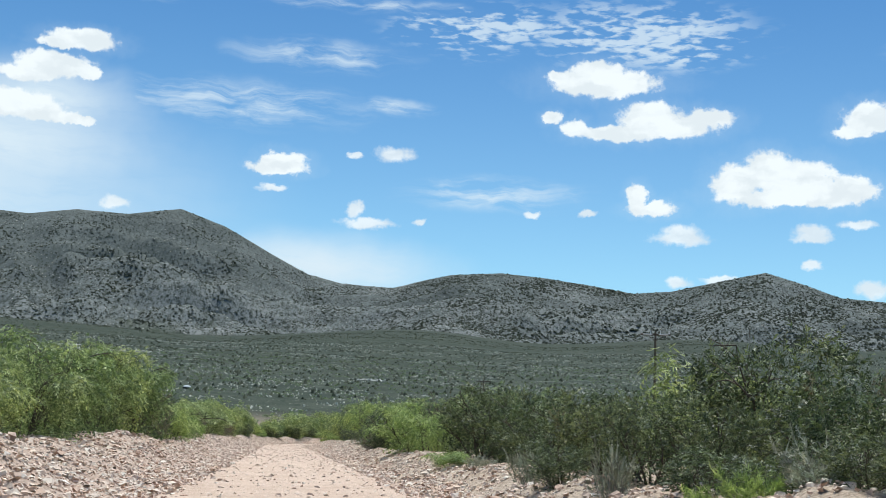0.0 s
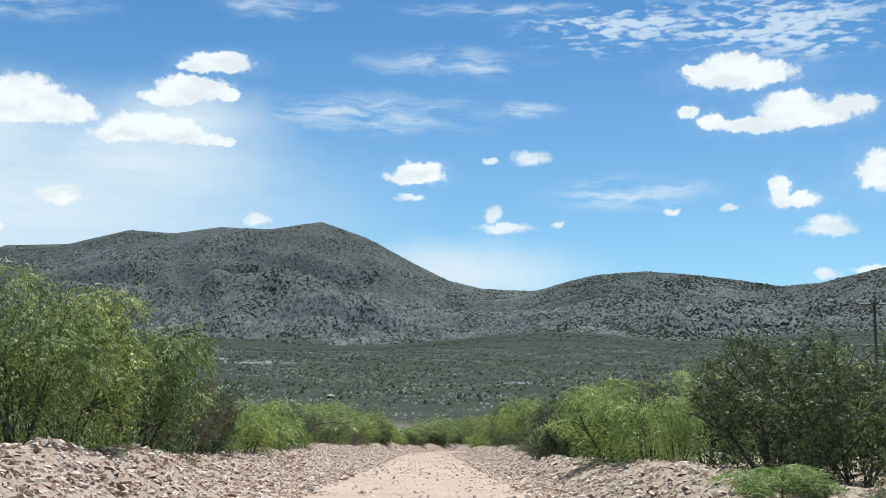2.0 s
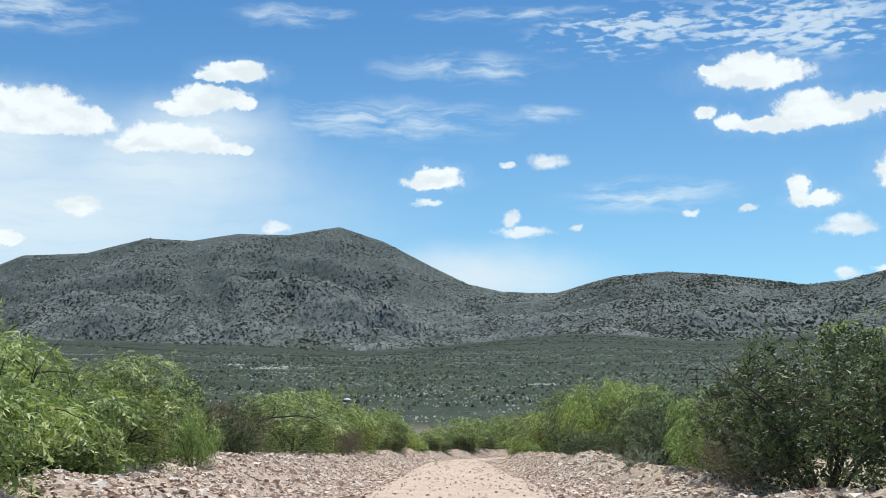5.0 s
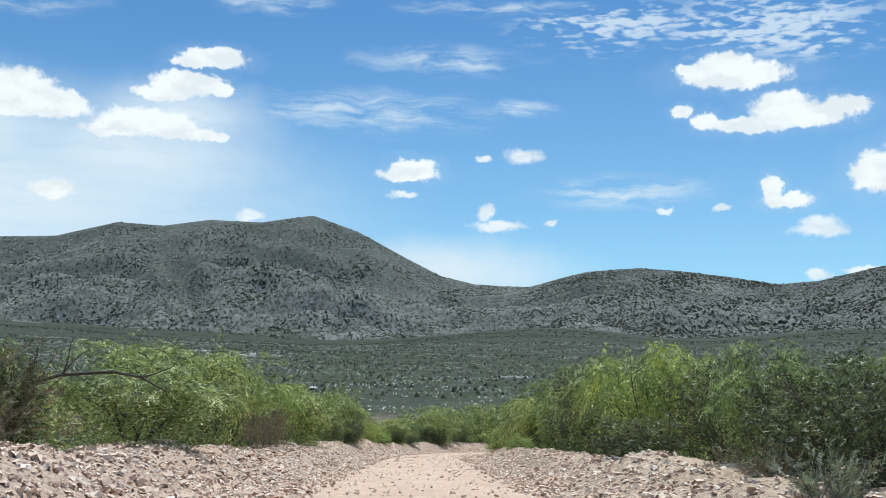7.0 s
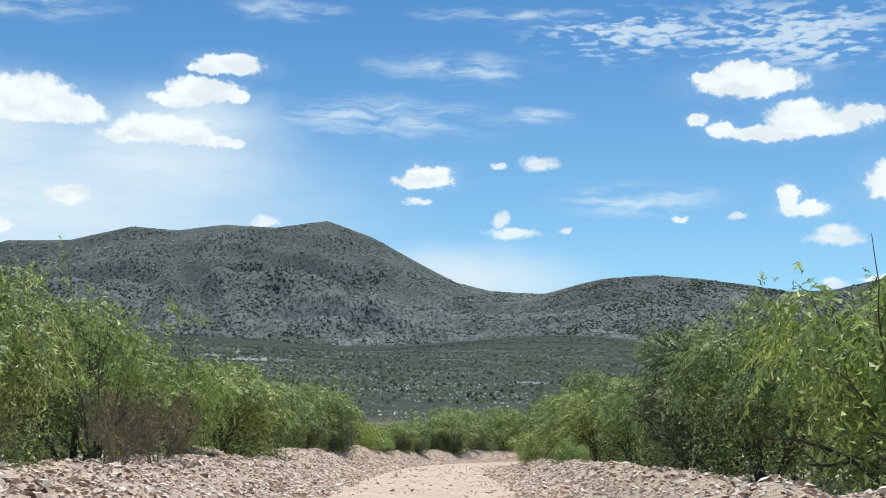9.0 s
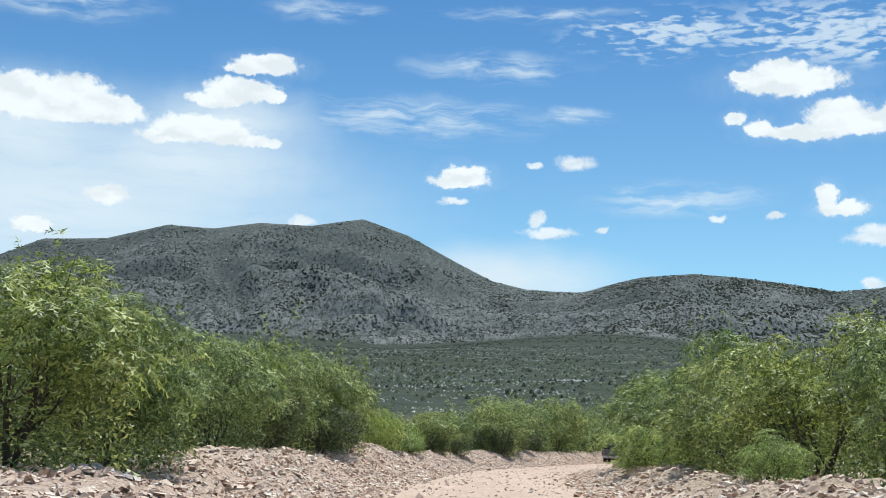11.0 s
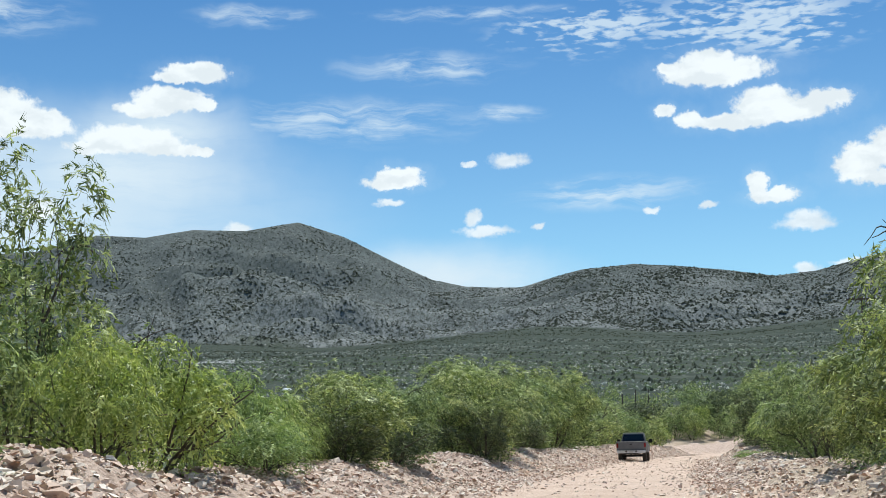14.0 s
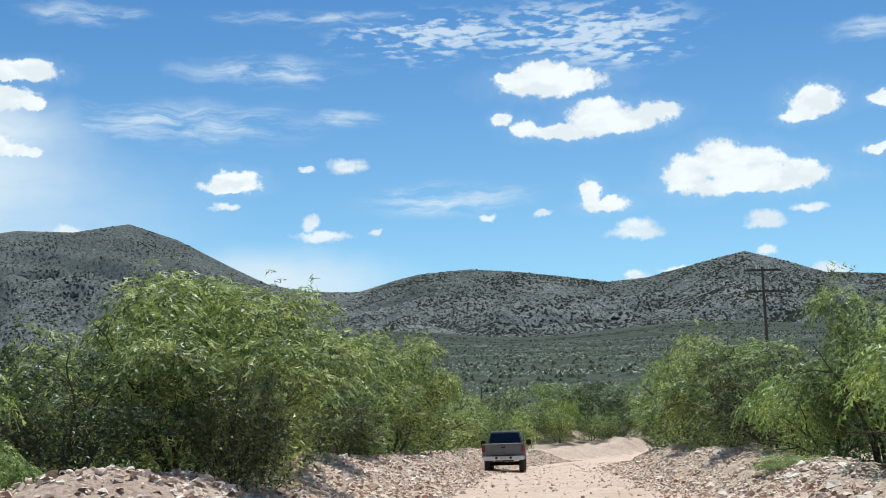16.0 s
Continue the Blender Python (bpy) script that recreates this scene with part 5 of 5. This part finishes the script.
def pickup(x, y, turn):
    t = new("pickup_truck")
    w = 1.0
    # lower body with wheel arches left as dark gaps: front, cab and bed sides
    def arch(y0, y1, z0, z1, name, bevel=0.05):
        return part(name, box_bm(-w, w, y0, y1, z0, z1, bevel), PAINT, t)
    cabl = [[(-w, yy, 0.48), (w, yy, 0.48), (w, yy, 1.02), (w - 0.04, yy, 1.14), (-w + 0.04, yy, 1.14), (-w, yy, 1.02)] for yy in (0.35, 2.1)]
    part("body", loft_bm(cabl), PAINT, t)
    hood = [[(-w, 2.1, 0.98), (w, 2.1, 0.98), (w, 2.1, 1.06), (w - 0.08, 2.1, 1.15), (-w + 0.08, 2.1, 1.15), (-w, 2.1, 1.06)],
            [(-0.97, 3.45, 0.95), (0.97, 3.45, 0.95), (0.97, 3.45, 1.0), (0.88, 3.45, 1.1), (-0.88, 3.45, 1.1), (-0.97, 3.45, 1.0)]]
    part("hood", loft_bm(hood), PAINT, t)
    part("nose", box_bm(-0.97, 0.97, 3.05, 3.5, 0.5, 0.98, 0.06), PAINT, t)
    roof = [[(-0.90, 0.32, 1.12), (0.90, 0.32, 1.12), (0.90, 0.32, 1.14), (0.72, 0.55, 1.80), (-0.72, 0.55, 1.80), (-0.90, 0.32, 1.14)],
            [(-0.92, 1.6, 1.12), (0.92, 1.6, 1.12), (0.92, 1.6, 1.14), (0.74, 1.25, 1.84), (-0.74, 1.25, 1.84), (-0.92, 1.6, 1.14)],
            [(-0.92, 2.3, 1.12), (0.92, 2.3, 1.12), (0.92, 2.3, 1.14), (0.70, 1.75, 1.80), (-0.70, 1.75, 1.80), (-0.92, 2.3, 1.14)]]
    part("cab", loft_bm(roof, 0.02), PAINT, t)
    part("roof", box_bm(-0.70, 0.70, 0.56, 1.76, 1.79, 1.875, 0.035), LIT_PAINT, t, "dusty roof coloured pale as if sunlit")
    glass = bmesh.new()
    quad = [glass.verts.new(p) for p in ((-0.80, 0.345, 1.20), (0.80, 0.345, 1.20), (0.67, 0.52, 1.745), (-0.67, 0.52, 1.745))]
    glass.faces.new(quad)
    back = bmesh.ops.extrude_face_region(glass, geom=glass.faces[:])
    for v in back["geom"]:
        if isinstance(v, bmesh.types.BMVert):
            v.co.y -= 0.03
    bmesh.ops.recalc_face_normals(glass, faces=glass.faces[:])
    part("rear_window", glass, GLASSY, t, "dark tinted rear window")
    for s in (-1, 1):
        part("side_window", box_bm(min(s * 0.80, s * 0.90), max(s * 0.80, s * 0.90), 0.75, 1.95, 1.22, 1.66, 0.02,
                                   lambda v: setattr(v.co, "x", v.co.x - s * 0.12 * (v.co.z > 1.5))), GLASSY, t)
        part("door_handle", box_bm(min(s * 1.0, s * 1.03), max(s * 1.0, s * 1.03), 0.72, 0.92, 1.0, 1.04, 0.008), CHROME, t)
        # bed side with the arch cut by its profile
        side = bmesh.new()
        prof = [(-2.25, 0.62), (-2.25, 1.22), (0.33, 1.22), (0.33, 0.5), (-0.35, 0.5)]
        for k in range(9):
            a = math.pi * k / 8
            prof.append((-0.92 + 0.52 * math.cos(a), 0.5 + 0.44 * math.sin(a)))
        prof.append((-1.5, 0.5))
        outer = [side.verts.new((s * w, py, pz)) for py, pz in prof]
        inner = [side.verts.new((s * (w - 0.14), py, pz)) for py, pz in prof]
        m = len(prof)
        side.faces.new(outer), side.faces.new(inner[::-1])
        for k in range(m):
            side.faces.new((outer[k], outer[(k + 1) % m], inner[(k + 1) % m], inner[k]))
        bmesh.ops.recalc_face_normals(side, faces=side.faces[:])
        part("bed_side", side, PAINT, t)
        part("bed_rail", box_bm(min(s * 0.85, s * 1.01), max(s * 0.85, s * 1.01), -2.24, 0.30, 1.215, 1.25, 0.012), LIT_PAINT, t, "dusty bed rail coloured pale as if sunlit")
        lamp = part("taillight", box_bm(min(s * 0.86, s * 1.005), max(s * 0.86, s * 1.005), -2.29, -2.22, 0.84, 1.14, 0.02), RED, t, "red tail light")
        mirror = part("wing_mirror", box_bm(min(s * 1.02, s * 1.26), max(s * 1.02, s * 1.26), 1.72, 1.84, 1.16, 1.42, 0.03), PLASTIC, t, "black wing mirror")
        part("mirror_arm", box_bm(min(s * 0.9, s * 1.06), max(s * 0.9, s * 1.06), 1.75, 1.81, 1.2, 1.25, 0.01), PLASTIC, mirror)
        part("tow_hook", box_bm(s * 0.34 - 0.07, s * 0.34 + 0.07, -2.47, -2.30, 0.52, 0.63, 0.03), PLASTIC, t, "black hook in the bumper")
        wheel(t, s * 0.83, -0.92), wheel(t, s * 0.83, 2.62)
        part("fender", box_bm(min(s * 0.86, s * 1.0), max(s * 0.86, s * 1.0), 2.08, 3.2, 0.86, 1.02, 0.03), PAINT, t)
    part("bed_floor", box_bm(-0.87, 0.87, -2.2, 0.3, 0.62, 0.70, 0.01), PLASTIC, t)
    gate = part("tailgate", box_bm(-0.85, 0.85, -2.27, -2.19, 0.68, 1.22, 0.02), PAINT, t)
    part("tailgate_cap", box_bm(-0.86, 0.86, -2.28, -2.18, 1.215, 1.255, 0.012), LIT_PAINT, gate, "dusty top edge coloured pale as if sunlit")
    part("tailgate_panel", box_bm(-0.62, 0.62, -2.283, -2.268, 0.80, 1.12, 0.006), PAINT, gate)
    part("tailgate_latch", box_bm(-0.10, 0.10, -2.295, -2.27, 1.04, 1.10, 0.008), PLASTIC, gate)
    bumper = part("rear_bumper", box_bm(-0.98, 0.98, -2.42, -2.24, 0.46, 0.66, 0.035), CHROME, t, "dusty chrome rear bumper")
    part("number_plate", box_bm(-0.15, 0.15, -2.436, -2.418, 0.50, 0.62, 0.006), PLATE, bumper)
    part("hitch", box_bm(-0.05, 0.05, -2.5, -2.3, 0.38, 0.46, 0.01), PLASTIC, bumper)
    part("bumper_step", box_bm(-0.55, 0.55, -2.425, -2.25, 0.655, 0.675, 0.005), PLASTIC, bumper)
    for yy in (-0.92, 2.62):
        ax = bmesh.new()
        bmesh.ops.create_cone(ax, cap_ends=True, segments=12, radius1=0.07, radius2=0.07, depth=1.5, matrix=pose(0, yy, 0.405, 0, 90, 0))
        part("axle", ax, PLASTIC, t)
    part("chassis", box_bm(-0.45, 0.45, -2.1, 3.1, 0.40, 0.62, 0.02), PLASTIC, t)
    # the body rides high over its wheels
    for ob in t.children:
        if not ob.name.startswith(("wheel", "axle")):
            ob.location.z += 0.13
    z = float(land(x - float(centre(y)), y)) + 0.02
    t.matrix_world = pose(x, y, z, 0, 0, turn)
    return tagged(t, "dusty dark grey pickup truck seen from behind on the dirt road", "pickup truck")


pickup(17.5, 267.6, -13.5)

# ---------------------------------------------------------------- power poles, posts and a far tank
WOOD = mat_bark("weathered_pole", (0.045, 0.038, 0.032), (0.11, 0.095, 0.08))
CERAMIC = mat_plain("pale_insulator", (0.70, 0.70, 0.68), 0.35, 0.0, 0.5, 0.05)


def rod(p, q, r0, r1, sides=8):
    bm = bmesh.new()
    p, q = Vector(p), Vector(q)
    m = Matrix.Translation((p + q) / 2) @ (q - p).to_track_quat("Z", "Y").to_matrix().to_4x4()
    bmesh.ops.create_cone(bm, cap_ends=True, segments=sides, radius1=r0, radius2=r1, depth=(q - p).length, matrix=m)
    return bm


def power_pole(x, y, height, arms, label):
    t = new("power_pole")
    part("pole", rod((0, 0, -1), (0, 0, height + 0.3), 0.17, 0.11), WOOD, t)
    for k in range(arms):
        z = height - k * 1.9
        arm = part("crossarm", box_bm(-1.65, 1.65, -0.09, 0.03, z - 0.10, z + 0.10, 0.02), WOOD, t)
        for px in (-1.5, -0.55, 0.55, 1.5):
            part("insulator", rod((px, -0.03, z + 0.08), (px, -0.03, z + 0.42), 0.07, 0.05), CERAMIC, arm, "pale insulator")
        for s in (-1, 1):
            part("brace", rod((s * 0.9, -0.1, z - 0.05), (0, -0.1, z - 0.75), 0.025, 0.025, 6), WOOD, arm)
            if arms == 1:
                part("pale_bar", box_bm(min(s * 0.35, s * 1.4), max(s * 0.35, s * 1.4), -0.12, -0.09, z - 0.05, z + 0.08, 0.01), CERAMIC, arm, "pale metal bar")
    g = float(land(x - float(centre(y)), y))
    t.matrix_world = pose(x, y, g, 0, 0, -8)
    return tagged(t, label, "power pole", group="power line beside the road")


power_pole(41.6, 138.6, 13.4, 1, "dark wooden power pole with one crossarm")
power_pole(51.3, 314.5, 15.6, 2, "weathered wooden power pole with two crossarms")


def fence_post(x, y, height):
    bm = rod((0, 0, -0.3), (0, 0, height), 0.13, 0.10)
    ob = part("fence_post", bm, WOOD)
    ob.matrix_world = pose(x, y, float(land(x - float(centre(y)), y)), 2, 1, 0)
    return tagged(ob, "dark upright wooden fence post in the scrub", "fence post", group="fence posts on the plain")


for deg in (9.05, 9.58, 10.1):
    fence_post(1 + 262 * math.sin(radians(deg)), 160 + 262 * math.cos(radians(deg)), 6.5 if deg > 9.5 else 5.8)


def water_tank(x, y):
    t = new("water_tank")
    dome = bmesh.new()
    bmesh.ops.create_uvsphere(dome, u_segments=20, v_segments=10, radius=1.0, matrix=Matrix.Diagonal((2.0, 2.0, 1.0, 1)) @ pose(0, 0, 0))
    for v in dome.verts:
        v.co.z = max(v.co.z, 0) + 2.0
    part("dome", dome, CERAMIC, t, "white domed top")
    # the wall's shade is given by a near-black colour
    part("wall", rod((0, 0, -1), (0, 0, 2.0), 1.9, 1.9, 20), PLASTIC, t, "wall with its shade painted dark")
    t.matrix_world = pose(x, y, float(land(x - float(centre(y)), y)) - 1.3, 0, 0, 0)
    return tagged(t, "small white domed water tank on the plain", "water tank")


water_tank(-41.5, 659)
